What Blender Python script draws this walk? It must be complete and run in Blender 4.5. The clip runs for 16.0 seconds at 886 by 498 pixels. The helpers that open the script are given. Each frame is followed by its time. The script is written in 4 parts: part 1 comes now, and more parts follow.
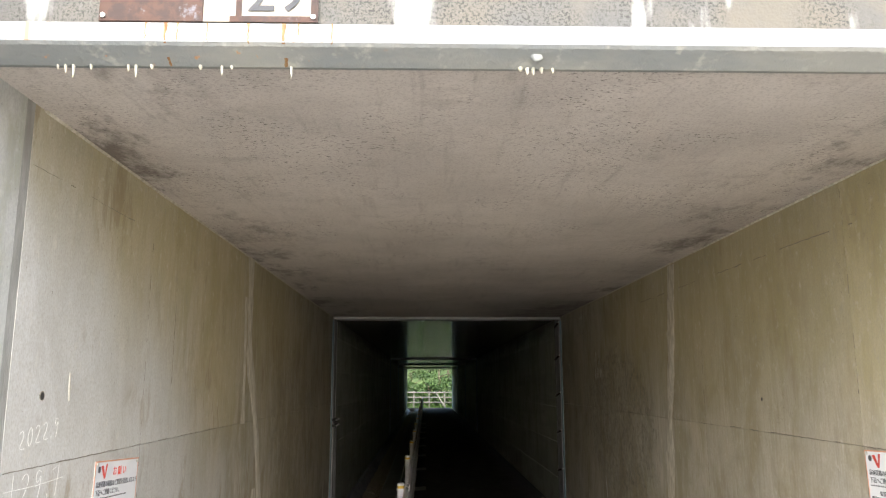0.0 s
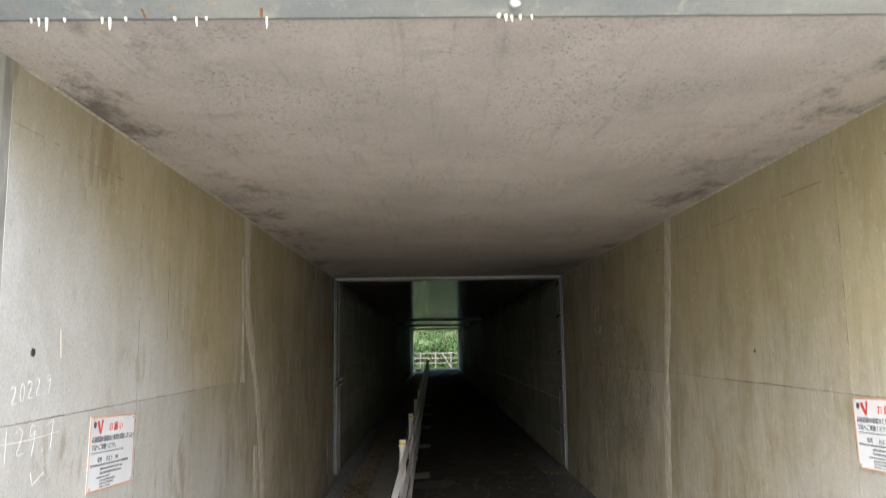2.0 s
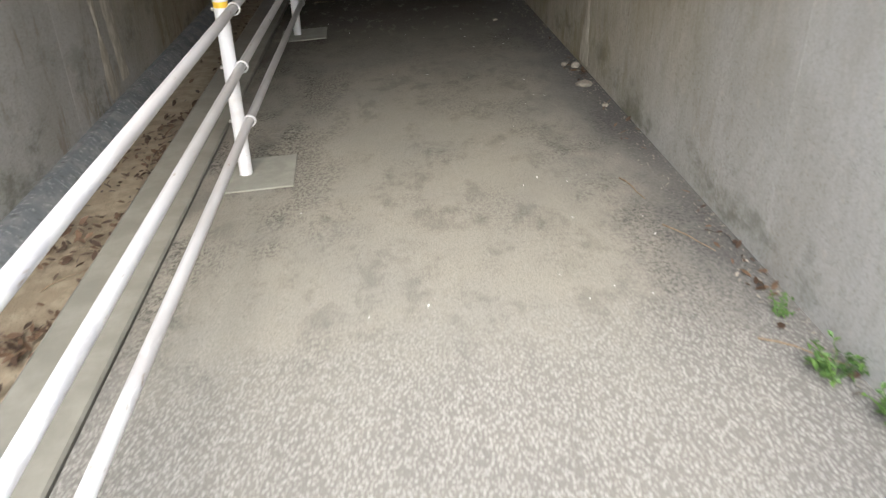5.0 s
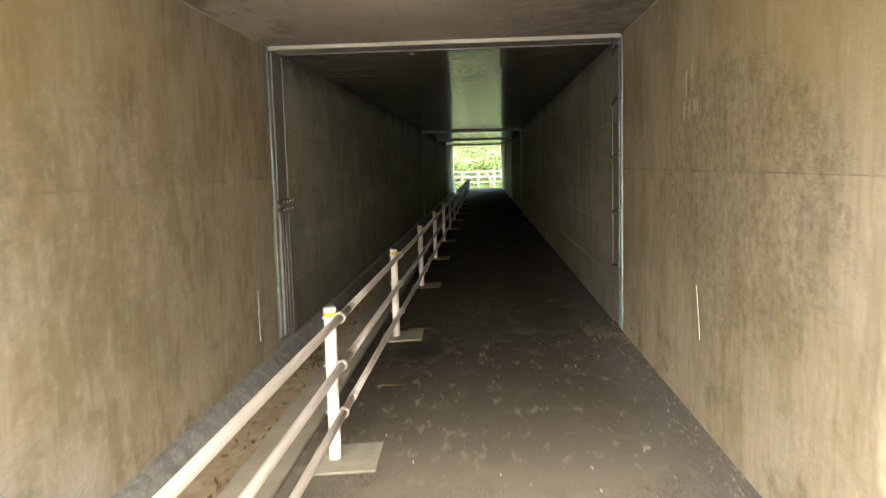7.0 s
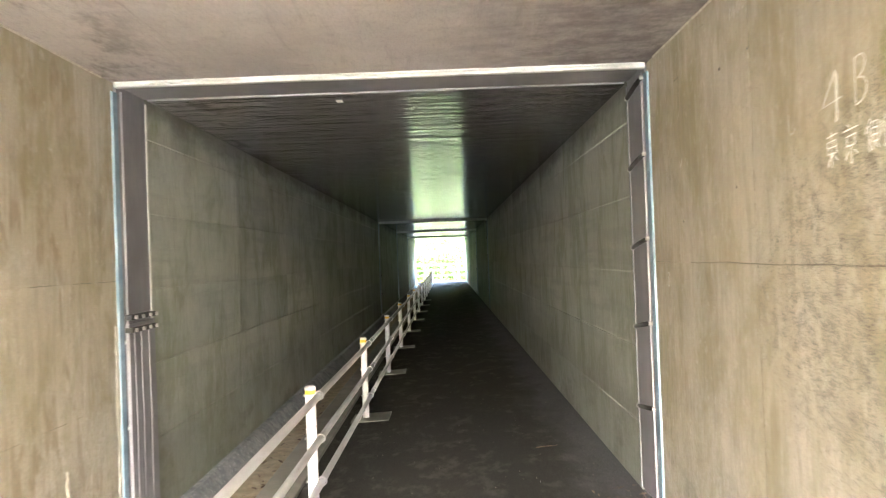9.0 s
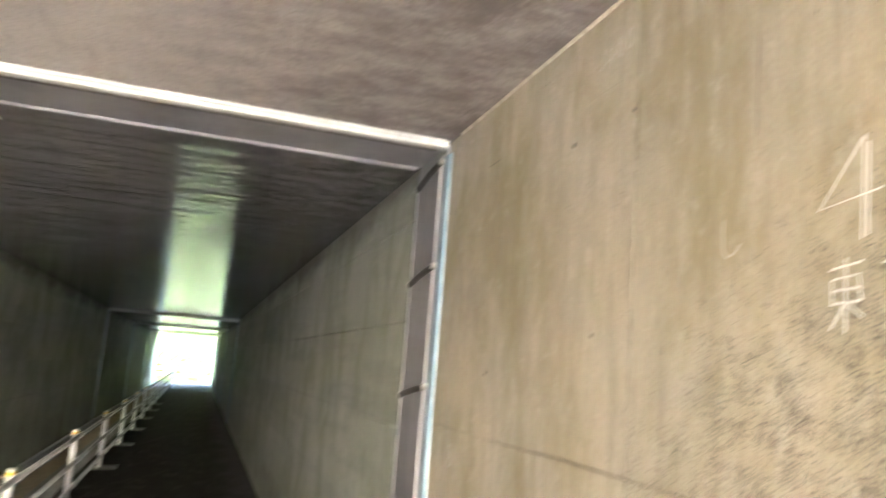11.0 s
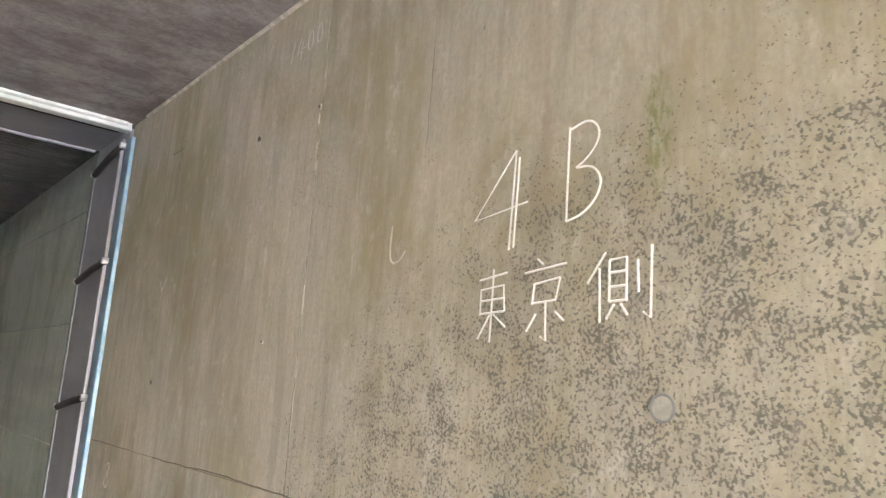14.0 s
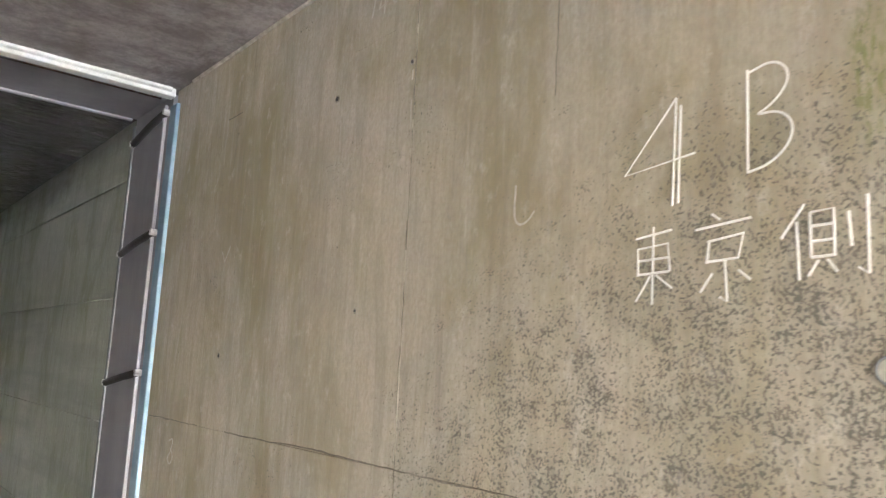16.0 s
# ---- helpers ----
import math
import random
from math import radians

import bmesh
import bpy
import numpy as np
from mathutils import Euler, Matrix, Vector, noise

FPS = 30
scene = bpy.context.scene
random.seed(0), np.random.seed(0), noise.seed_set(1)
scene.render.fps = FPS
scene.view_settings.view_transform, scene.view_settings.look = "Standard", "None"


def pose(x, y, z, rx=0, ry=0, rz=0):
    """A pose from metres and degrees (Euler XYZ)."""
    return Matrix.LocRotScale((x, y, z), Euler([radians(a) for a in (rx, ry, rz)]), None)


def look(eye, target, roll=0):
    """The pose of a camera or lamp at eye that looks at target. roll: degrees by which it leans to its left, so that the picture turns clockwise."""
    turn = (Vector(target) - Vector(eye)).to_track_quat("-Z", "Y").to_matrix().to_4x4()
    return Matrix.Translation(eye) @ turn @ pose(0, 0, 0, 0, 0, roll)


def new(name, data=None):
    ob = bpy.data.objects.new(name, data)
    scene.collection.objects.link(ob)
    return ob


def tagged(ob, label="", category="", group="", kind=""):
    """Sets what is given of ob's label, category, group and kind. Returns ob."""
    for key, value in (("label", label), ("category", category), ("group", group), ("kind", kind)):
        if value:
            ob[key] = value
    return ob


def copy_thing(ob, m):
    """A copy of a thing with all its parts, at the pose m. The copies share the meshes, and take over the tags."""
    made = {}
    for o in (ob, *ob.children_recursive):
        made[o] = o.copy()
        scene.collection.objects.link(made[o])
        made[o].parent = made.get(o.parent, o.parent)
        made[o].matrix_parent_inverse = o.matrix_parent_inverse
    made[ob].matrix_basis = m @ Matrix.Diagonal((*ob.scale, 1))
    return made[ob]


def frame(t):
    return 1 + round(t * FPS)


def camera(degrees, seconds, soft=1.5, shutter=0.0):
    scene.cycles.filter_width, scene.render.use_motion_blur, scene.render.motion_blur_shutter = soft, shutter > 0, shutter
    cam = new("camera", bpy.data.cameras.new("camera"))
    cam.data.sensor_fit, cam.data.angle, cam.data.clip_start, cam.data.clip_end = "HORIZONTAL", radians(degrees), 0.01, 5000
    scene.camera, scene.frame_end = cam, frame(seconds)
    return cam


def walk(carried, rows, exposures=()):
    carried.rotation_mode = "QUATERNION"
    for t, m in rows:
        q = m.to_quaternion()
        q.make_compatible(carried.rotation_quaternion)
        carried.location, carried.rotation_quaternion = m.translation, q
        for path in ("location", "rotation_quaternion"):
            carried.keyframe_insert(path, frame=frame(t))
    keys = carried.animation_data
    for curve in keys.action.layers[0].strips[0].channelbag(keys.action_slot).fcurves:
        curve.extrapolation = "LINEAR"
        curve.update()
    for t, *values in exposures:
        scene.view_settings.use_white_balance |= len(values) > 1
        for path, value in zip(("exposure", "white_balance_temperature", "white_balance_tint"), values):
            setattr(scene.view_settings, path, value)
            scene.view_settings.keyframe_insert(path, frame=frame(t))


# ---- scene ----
EXPOSURES = [(0, 2.25, 6250, 8), (2.0, 2.4, 6050, 7), (2.5, 2.5, 5950, 7), (3.0, 2.25, 5900, 8), (5.5, 1.6, 5950, 8), (6.2, 2.75, 6400, 7), (6.5, 3.7, 6600, 8), (7.0, 4.5, 7250, 9),
             (8.0, 5.6, 6250, 10), (10.5, 6.65, 6400, 13), (12.0, 6.03, 5650, 13), (16.0, 5.88, 5550, 13)]
cam = camera(61.1, 16.0, soft=1.2, shutter=0.5)
PATH = [
    (0, (-0.276, -1.832, 1.704), (-0.23, 0.136, 2.056), -0.1),
    (0.5, (-0.272, -1.835, 1.703), (-0.216, 0.129, 2.077), -0.3),
    (1, (-0.26, -1.839, 1.7), (-0.208, 0.127, 2.062), -0.4),
    (1.5, (-0.24, -1.831, 1.69), (-0.196, 0.143, 2.009), -0.5),
    (2, (-0.211, -1.828, 1.674), (-0.18, 0.156, 1.927), -0.8),
    (2.5, (-0.158, -1.808, 1.628), (-0.134, 0.192, 1.665), -1.3),
    (2.9, (-0.129, -1.731, 1.569), (-0.063, 0.252, 1.317), -1.1),
    (3, (-0.124, -1.717, 1.546), (-0.042, 0.252, 1.207), -1.3),
    (3.2, (-0.106, -1.637, 1.5), (0.03, 0.282, 0.952), -0.8),
    (5.3, (0.224, -0.654, 1.396), (0.336, 1.088, 0.421), -1.7),
    (5.5, (0.232, -0.376, 1.359), (0.324, 1.381, 0.407), -1.8),
    (6, (0.278, 0.229, 1.391), (0.3, 2.09, 0.66), -1.8),
    (6.5, (0.312, 0.873, 1.483), (0.192, 2.83, 1.089), 0.1),
    (7, (0.307, 1.486, 1.52), (0.197, 3.471, 1.3), -1.6),
    (7.5, (0.339, 2.078, 1.527), (0.233, 4.07, 1.383), -2.0),
    (8, (0.305, 2.623, 1.547), (0.247, 4.621, 1.501), -2.0),
    (8.2, (0.312, 2.799, 1.519), (0.272, 4.798, 1.502), -2.1),
    (10.3, (0.345, 4.91, 1.549), (0.482, 6.904, 1.616), 1.1),
    (10.5, (0.391, 4.974, 1.568), (0.654, 6.953, 1.677), 2.0),
    (11, (0.606, 5.023, 1.638), (1.191, 6.908, 1.966), 4.5),
    (11.5, (0.712, 5.021, 1.676), (1.513, 6.791, 2.153), 4.6),
    (12, (0.747, 5.031, 1.665), (1.783, 6.672, 2.149), 3.6),
    (12.5, (0.75, 5.032, 1.664), (1.921, 6.595, 2.094), 2.7),
    (13, (0.745, 5.03, 1.658), (1.96, 6.566, 2.064), 3.0),
    (13.5, (0.738, 5.038, 1.657), (1.973, 6.561, 2.055), 3.3),
    (14, (0.728, 5.065, 1.654), (1.959, 6.592, 2.047), 3.7),
    (14.5, (0.708, 5.102, 1.653), (1.916, 6.648, 2.042), 4.2),
    (15, (0.687, 5.134, 1.659), (1.89, 6.685, 2.043), 3.5),
    (15.5, (0.645, 5.172, 1.65), (1.871, 6.711, 2.007), 2.7),
    (16, (0.612, 5.26, 1.64), (1.865, 6.787, 1.958), 2.7),
]
walk(cam, [(t, look(eye, target, roll)) for t, eye, target, roll in PATH],
     exposures=EXPOSURES)


# ---- world and sun ----
world = bpy.data.worlds.new("sky")
scene.world = world
world.use_nodes = True
wt = world.node_tree
sky = wt.nodes.new("ShaderNodeTexSky")
sky.sky_type = "NISHITA"
sky.sun_disc = False
SUN_EL, SUN_AZ = radians(42), radians(184)   # azimuth clockwise from +y
sky.sun_elevation, sky.sun_rotation = SUN_EL, SUN_AZ
sky.air_density, sky.dust_density = 1.0, 4.0
back = wt.nodes["Background"]
wt.links.new(sky.outputs[0], back.inputs[0])
back.inputs[1].default_value = 0.15
sun_data = bpy.data.lights.new("sun", "SUN")
sun_data.energy, sun_data.angle, sun_data.color = 1.5, radians(60), (1.0, 0.96, 0.9)
sun = new("sun", sun_data)
to_sun = Vector((math.sin(SUN_AZ) * math.cos(SUN_EL), math.cos(SUN_AZ) * math.cos(SUN_EL), math.sin(SUN_EL)))
sun.matrix_world = look(to_sun * 30, (0, 0, 0))

# ---- dimensions ----
HALF = 1.45          # half width of the passage
TOP = 2.535          # underside of the roof slab
JOINTS = [7.74, 23.6, 31.0, 38.6]
JW = 0.43            # width of a joint cover
END = 47.6
FALL = 0.05


def ground_z(x):
    """Height of the paved floor, which falls towards the gutter."""
    return FALL * (x + 0.5)


# ---- material tools ----
class Nodes:
    def __init__(self, name):
        self.m = bpy.data.materials.new(name)
        self.m.use_nodes = True
        self.t = self.m.node_tree
        self.b = self.t.nodes["Principled BSDF"]
        self.pos = self.t.nodes.new("ShaderNodeNewGeometry").outputs["Position"]

    def link(self, a, b):
        self.t.links.new(a, b)

    def put(self, sock, v):
        if hasattr(v, "node"):
            self.link(v, sock)
        elif isinstance(v, (tuple, list)):
            sock.default_value = (*v, 1) if len(v) == 3 and len(sock.default_value) == 4 else v
        else:
            sock.default_value = v

    def at(self, scale=(1, 1, 1), turn=(0, 0, 0), shift=(0, 0, 0)):
        n = self.t.nodes.new("ShaderNodeMapping")
        n.inputs["Scale"].default_value = scale
        n.inputs["Rotation"].default_value = turn
        n.inputs["Location"].default_value = shift
        self.link(self.pos, n.inputs["Vector"])
        return n.outputs[0]

    def noise(self, size, stretch=(1, 1, 1), detail=5.0, rough=0.6, shift=(0, 0, 0), warp=0.0):
        n = self.t.nodes.new("ShaderNodeTexNoise")
        n.inputs["Scale"].default_value = 1.0 / size
        n.inputs["Detail"].default_value = detail
        n.inputs["Roughness"].default_value = rough
        n.inputs["Distortion"].default_value = warp
        self.link(self.at(tuple(1 / s for s in stretch), shift=shift), n.inputs["Vector"])
        return n.outputs[0]

    def cells(self, size, stretch=(1, 1, 1), feature="F1", out="Distance"):
        n = self.t.nodes.new("ShaderNodeTexVoronoi")
        n.feature = feature
        n.inputs["Scale"].default_value = 1.0 / size
        self.link(self.at(tuple(1 / s for s in stretch)), n.inputs["Vector"])
        return n.outputs[out]

    def ramp(self, v, lo, hi, a=0.0, b=1.0):
        n = self.t.nodes.new("ShaderNodeMapRange")
        n.interpolation_type = "SMOOTHSTEP"
        self.link(v, n.inputs[0])
        for i, x in enumerate((lo, hi, a, b)):
            n.inputs[1 + i].default_value = x
        return n.outputs[0]

    def axis(self, i):
        n = self.t.nodes.new("ShaderNodeSeparateXYZ")
        self.link(self.pos, n.inputs[0])
        return n.outputs[i]

    def math(self, op, a, b=0.0):
        n = self.t.nodes.new("ShaderNodeMath")
        n.operation = op
        self.put(n.inputs[0], a)
        self.put(n.inputs[1], b)
        return n.outputs[0]

    def mix(self, f, a, b, how="MIX"):
        n = self.t.nodes.new("ShaderNodeMix")
        n.data_type, n.blend_type = "RGBA", how
        self.put(n.inputs[0], f)
        self.put(n.inputs[6], a)
        self.put(n.inputs[7], b)
        return n.outputs[2]

    def random(self):
        return self.t.nodes.new("ShaderNodeObjectInfo").outputs["Random"]

    def island(self):
        g = self.t.nodes.new("ShaderNodeNewGeometry")
        return g.outputs["Random Per Island"]

    def done(self, colour, rough=0.8, bump=None, strength=0.3, depth=0.01, metal=0.0, spec=0.5):
        self.put(self.b.inputs["Base Color"], colour)
        self.put(self.b.inputs["Roughness"], rough)
        self.put(self.b.inputs["Metallic"], metal)
        self.put(self.b.inputs["Specular IOR Level"], spec)
        if bump is not None:
            n = self.t.nodes.new("ShaderNodeBump")
            n.inputs["Strength"].default_value = strength
            n.inputs["Distance"].default_value = depth
            self.link(bump, n.inputs["Height"])
            self.link(n.outputs[0], self.b.inputs["Normal"])
        return self.m


def concrete_wall(name, tan, grey, pale, spots=1.0, streaks=1.0, green=False, boards=False, worn=0.0):
    """Board-cast concrete: broad tint, vertical runs, dark algae spots, pale lime runs. worn: how far up the entrance
    skylight is painted in.
    """
    n = Nodes(name)
    broad = n.noise(1.3, (1, 1, 1.4), 4)
    c = n.mix(n.ramp(broad, 0.38, 0.62), tan, grey)
    mott = n.noise(0.42, (1, 1, 1.7), 6, 0.68, (2, 6, 4), 0.4)
    c = n.mix(n.ramp(mott, 0.46, 0.62, 0, 0.8), c, (tan[0] * 0.66, tan[1] * 0.65, tan[2] * 0.52))
    c = n.mix(n.ramp(mott, 0.45, 0.32, 0, 0.6), c, pale)
    runs = n.noise(0.06, (1, 1, 7), 7, 0.7, warp=0.9)
    c = n.mix(n.ramp(runs, 0.5, 0.72, 0, 0.4 * streaks), c, tuple(x * 0.5 for x in tan))
    olive = n.noise(0.26, (1, 1, 3), 7, 0.72, (11, 3, 8), 0.8)
    c = n.mix(n.ramp(olive, 0.5, 0.66, 0, 0.5 * streaks), c, (tan[0] * 0.62, tan[1] * 0.66, tan[2] * 0.48))
    c = n.mix(n.ramp(n.noise(0.13, (1, 1, 5), 6, 0.68, (3, 7, 1), 0.6), 0.54, 0.72, 0, 0.5 * streaks), c, pale)
    c = n.mix(n.ramp(n.noise(0.35, (1, 1, 1), 8, 0.7), 0.5, 0.72, 0, 0.4), c, tuple(x * 0.6 for x in grey))
    fine = n.noise(0.018, (1, 1, 26), 4, 0.65, (6, 1, 3))
    c = n.mix(n.ramp(fine, 0.52, 0.68, 0, 0.34 * streaks), c, tuple(x * 0.55 for x in tan))
    c = n.mix(n.ramp(fine, 0.46, 0.32, 0, 0.22 * streaks), c, pale)
    if worn:
        film_up = n.ramp(n.math("ADD", n.math("MULTIPLY", n.axis(2), 0.42), n.noise(0.8, (1, 1, 1.6), 5, 0.6, (3, 3, 9))), 0.95, 1.45, 0, 0.6)
        film_up = n.math("MULTIPLY", film_up, n.ramp(n.axis(1), 6.4, 4.2))
        c = n.mix(film_up, c, (tan[0] * 0.93, tan[1] * 0.9, tan[2] * 0.62))
        # Pale blue-grey below the entrance diagonal: bare concrete plus sky light painted in.
        bare_lit = n.math("ADD", n.math("ADD", n.axis(2), n.math("MULTIPLY", n.axis(1), 0.6)), n.math("MULTIPLY", n.noise(0.5, (1, 1, 2), 5, 0.65, (1, 8, 2)), 0.9))
        c = n.mix(n.ramp(bare_lit, worn + 0.5, worn - 0.4, 0, 0.9), c, n.mix(n.ramp(mott, 0.4, 0.6), (0.60, 0.60, 0.59), (0.52, 0.515, 0.495)))
        brown = n.math("MULTIPLY", n.ramp(n.noise(0.09, (1, 1, 3.5), 6, 0.65, (4, 4, 1), 0.5), 0.5, 0.62), n.ramp(n.noise(0.6, (1, 1, 0.9), 3, 0.5, (2, 1, 5)), 0.46, 0.6))
        c = n.mix(n.math("MULTIPLY", brown, 0.25 if green else 0.6), c, (0.27, 0.20, 0.115))
    clump = n.noise(0.06, (1, 1, 0.8), 4, 0.65, (7, 2, 3))
    blotch = n.noise(0.0042, (1, 1, 1.1), 2.5, 0.55, (1, 2, 3))
    around = n.math("ADD", n.math("POWER", n.math("MULTIPLY", n.math("SUBTRACT", n.axis(1), 5.1), 0.8), 2.0), n.math("POWER", n.math("MULTIPLY", n.math("SUBTRACT", n.axis(2), 1.33), 1.4), 2.0))
    patchy = n.noise(0.45, (1, 1, 0.8), 4, 0.6, (0.35, 2.3, 0.9))
    where = n.ramp(n.math("SUBTRACT", n.math("ADD", around, 0.55), n.math("MULTIPLY", patchy, 1.1)), 1.4, 0.6)
    far = n.math("MULTIPLY", n.ramp(patchy, 0.52, 0.7), 0.35)
    reach = n.math("MAXIMUM", where, far)
    level = n.math("ADD", n.math("ADD", blotch, n.math("MULTIPLY", reach, 0.155)), n.math("MULTIPLY", clump, 0.42))
    spot = n.math("MULTIPLY", n.ramp(level, 0.90, 0.945), n.ramp(reach, 0.03, 0.2))
    haze = n.math("MULTIPLY", n.ramp(clump, 0.45, 0.65), n.ramp(reach, 0.3, 0.9))
    c = n.mix(n.math("MULTIPLY", haze, 0.35 * spots), c, (0.27, 0.255, 0.20))
    c = n.mix(n.math("MULTIPLY", spot, 0.8 * spots), c, (0.095, 0.093, 0.082))
    pits = n.math("MULTIPLY", n.ramp(n.noise(0.011, (1, 1, 1.5), 2, 0.5), 0.71, 0.76), n.ramp(patchy, 0.4, 0.6))
    c = n.mix(n.math("MULTIPLY", pits, 0.7), c, (0.07, 0.065, 0.05))
    grain = n.noise(0.007, (1, 1, 1.6), 3, 0.7)
    c = n.mix(n.ramp(grain, 0.35, 0.7, 0.0, 0.4), c, tuple(x * 0.62 for x in tan))
    film = n.noise(0.03, (1, 1, 2.2), 6, 0.75, (9, 4, 2), 0.5)
    c = n.mix(n.ramp(film, 0.52, 0.72, 0, 0.45), c, tuple(x * 0.68 for x in grey))
    c = n.mix(n.ramp(n.noise(0.05, (1, 1, 1.4), 6, 0.7, (4, 9, 7)), 0.55, 0.72, 0, 0.5), c, pale)
    low = n.ramp(n.noise(0.5, (1, 1, 0.6), 6, 0.7, (5, 5, 5)), 0.5, 0.66)
    moss = n.math("MULTIPLY", low, n.ramp(n.axis(2), 0.75, 0.1))
    c = n.mix(n.math("MULTIPLY", moss, 0.65), c, (0.11, 0.115, 0.065))
    foot = n.ramp(n.math("ADD", n.axis(2), n.math("MULTIPLY", n.noise(0.35, (1, 1, 1.3), 5, 0.65, (8, 2, 6)), 1.2)), 1.75, 1.05)
    c = n.mix(n.math("MULTIPLY", foot, n.ramp(n.noise(0.014, (1, 1, 1.1), 7, 0.75, (2, 5, 1)), 0.5, 0.64, 0, 0.42)), c, (0.20, 0.185, 0.125))
    if green:
        g = n.math("ADD", n.math("POWER", n.math("MULTIPLY", n.math("SUBTRACT", n.axis(1), 5.568), 38.0), 2.0), n.math("POWER", n.math("MULTIPLY", n.math("SUBTRACT", n.axis(2), 1.985), 9.0), 2.0))
        c = n.mix(n.math("MULTIPLY", n.ramp(g, 1.0, 0.0), n.ramp(n.noise(0.008, (1, 1, 2.5), 4, 0.7), 0.45, 0.58, 0.1, 0.75)), c, (0.20, 0.235, 0.075))
    if boards:
        # Inner walls: darker towards the foot, and a dark wavy stain under the ceiling.
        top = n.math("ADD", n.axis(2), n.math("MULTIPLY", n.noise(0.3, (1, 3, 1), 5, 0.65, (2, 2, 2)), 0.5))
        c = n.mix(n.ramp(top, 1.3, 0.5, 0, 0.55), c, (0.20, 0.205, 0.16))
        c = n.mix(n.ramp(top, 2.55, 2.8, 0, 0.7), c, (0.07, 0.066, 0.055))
        c = n.mix(n.ramp(n.noise(0.1, (1, 14, 1), 4, 0.6), 0.5, 0.68, 0, 0.4), c, tuple(x * 0.6 for x in grey))
    c = n.mix(1.0, c, n.mix(n.random(), (0.82, 0.82, 0.81), (1.0, 1.0, 1.0)), "MULTIPLY")
    h = n.math("ADD", n.math("MULTIPLY", n.noise(0.02, (1, 1, 2), 6, 0.7), 0.7), n.math("MULTIPLY", pits, -0.9))
    return n.done(c, n.ramp(runs, 0.3, 0.8, 0.62, 0.9), h, 0.35, 0.006)


MAT = {}
MAT["wall"] = concrete_wall("ochre_concrete", (0.54, 0.475, 0.35), (0.52, 0.48, 0.40), (0.68, 0.63, 0.54), green=True, worn=2.3)
MAT["wall_left"] = concrete_wall("streaked_ochre_concrete", (0.50, 0.435, 0.32), (0.50, 0.465, 0.39), (0.64, 0.60, 0.51), 0.55, 1.1, worn=3.15)
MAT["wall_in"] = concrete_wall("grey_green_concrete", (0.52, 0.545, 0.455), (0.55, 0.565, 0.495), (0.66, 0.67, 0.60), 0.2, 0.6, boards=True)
MAT["wall_out"] = concrete_wall("pale_weathered_concrete", (0.58, 0.575, 0.55), (0.56, 0.56, 0.545), (0.68, 0.68, 0.67), 0.2, 0.35)


def ceiling_material(name, base, dark, rough, spec=0.5):
    n = Nodes(name)
    c = n.mix(n.ramp(n.noise(0.8, detail=5), 0.35, 0.68), base, tuple(x * 0.8 for x in base))
    drag = n.noise(0.06, (1, 12, 1), 6, 0.7, warp=0.4)
    c = n.mix(n.ramp(drag, 0.52, 0.74, 0, 0.32), c, dark)
    c = n.mix(n.ramp(n.noise(0.12, (2.2, 1, 1), 7, 0.75, (7, 3, 0)), 0.52, 0.72, 0, 0.28), c, dark)
    c = n.mix(n.ramp(n.noise(0.009, detail=4, rough=0.75), 0.45, 0.68, 0, 0.4), c, dark)
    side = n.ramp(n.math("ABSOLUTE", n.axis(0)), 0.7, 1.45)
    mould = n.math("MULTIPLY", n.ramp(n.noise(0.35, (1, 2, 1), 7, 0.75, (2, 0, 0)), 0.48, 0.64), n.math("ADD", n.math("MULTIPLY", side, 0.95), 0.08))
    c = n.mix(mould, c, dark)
    # Ceiling colour darkens towards the east wall and the first joint.
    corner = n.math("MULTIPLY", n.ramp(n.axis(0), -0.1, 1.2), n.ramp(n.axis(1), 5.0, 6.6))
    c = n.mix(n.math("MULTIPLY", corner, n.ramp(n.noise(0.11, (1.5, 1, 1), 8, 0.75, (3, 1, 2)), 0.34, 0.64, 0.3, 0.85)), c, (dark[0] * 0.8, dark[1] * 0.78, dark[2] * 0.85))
    pit = n.ramp(n.noise(0.009, (1.9, 0.9, 1), 2, 0.5), 0.62, 0.67)
    area = n.ramp(n.noise(0.5, detail=3, shift=(4, 1, 0)), 0.42, 0.6)
    pit = n.math("MULTIPLY", n.math("MULTIPLY", pit, area), n.ramp(n.axis(1), 5.5, 3.2, 0.15, 1.0))
    c = n.mix(n.math("MULTIPLY", pit, 0.85), c, (0.05, 0.04, 0.035))
    ripple = n.noise(0.07, (12, 0.6, 1), 5, 0.65)
    h = n.math("ADD", n.math("MULTIPLY", ripple, 0.5), n.math("MULTIPLY", pit, -1.0))
    if rough < 0.3:
        h = n.math("ADD", h, n.math("MULTIPLY", n.noise(0.15, (5, 1, 1), 4, 0.6, (1, 1, 5)), 4.2))
    return n.done(c, rough, h, 0.35, 0.009, spec=spec)


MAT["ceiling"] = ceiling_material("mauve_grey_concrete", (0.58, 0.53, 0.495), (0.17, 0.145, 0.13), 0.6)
# Inner ceiling: base under half the outer colour, and smoother for the damp sheen.
MAT["ceiling_in"] = ceiling_material("dark_damp_sheen_concrete", (0.24, 0.225, 0.222), (0.06, 0.053, 0.052), 0.13, 0.24)


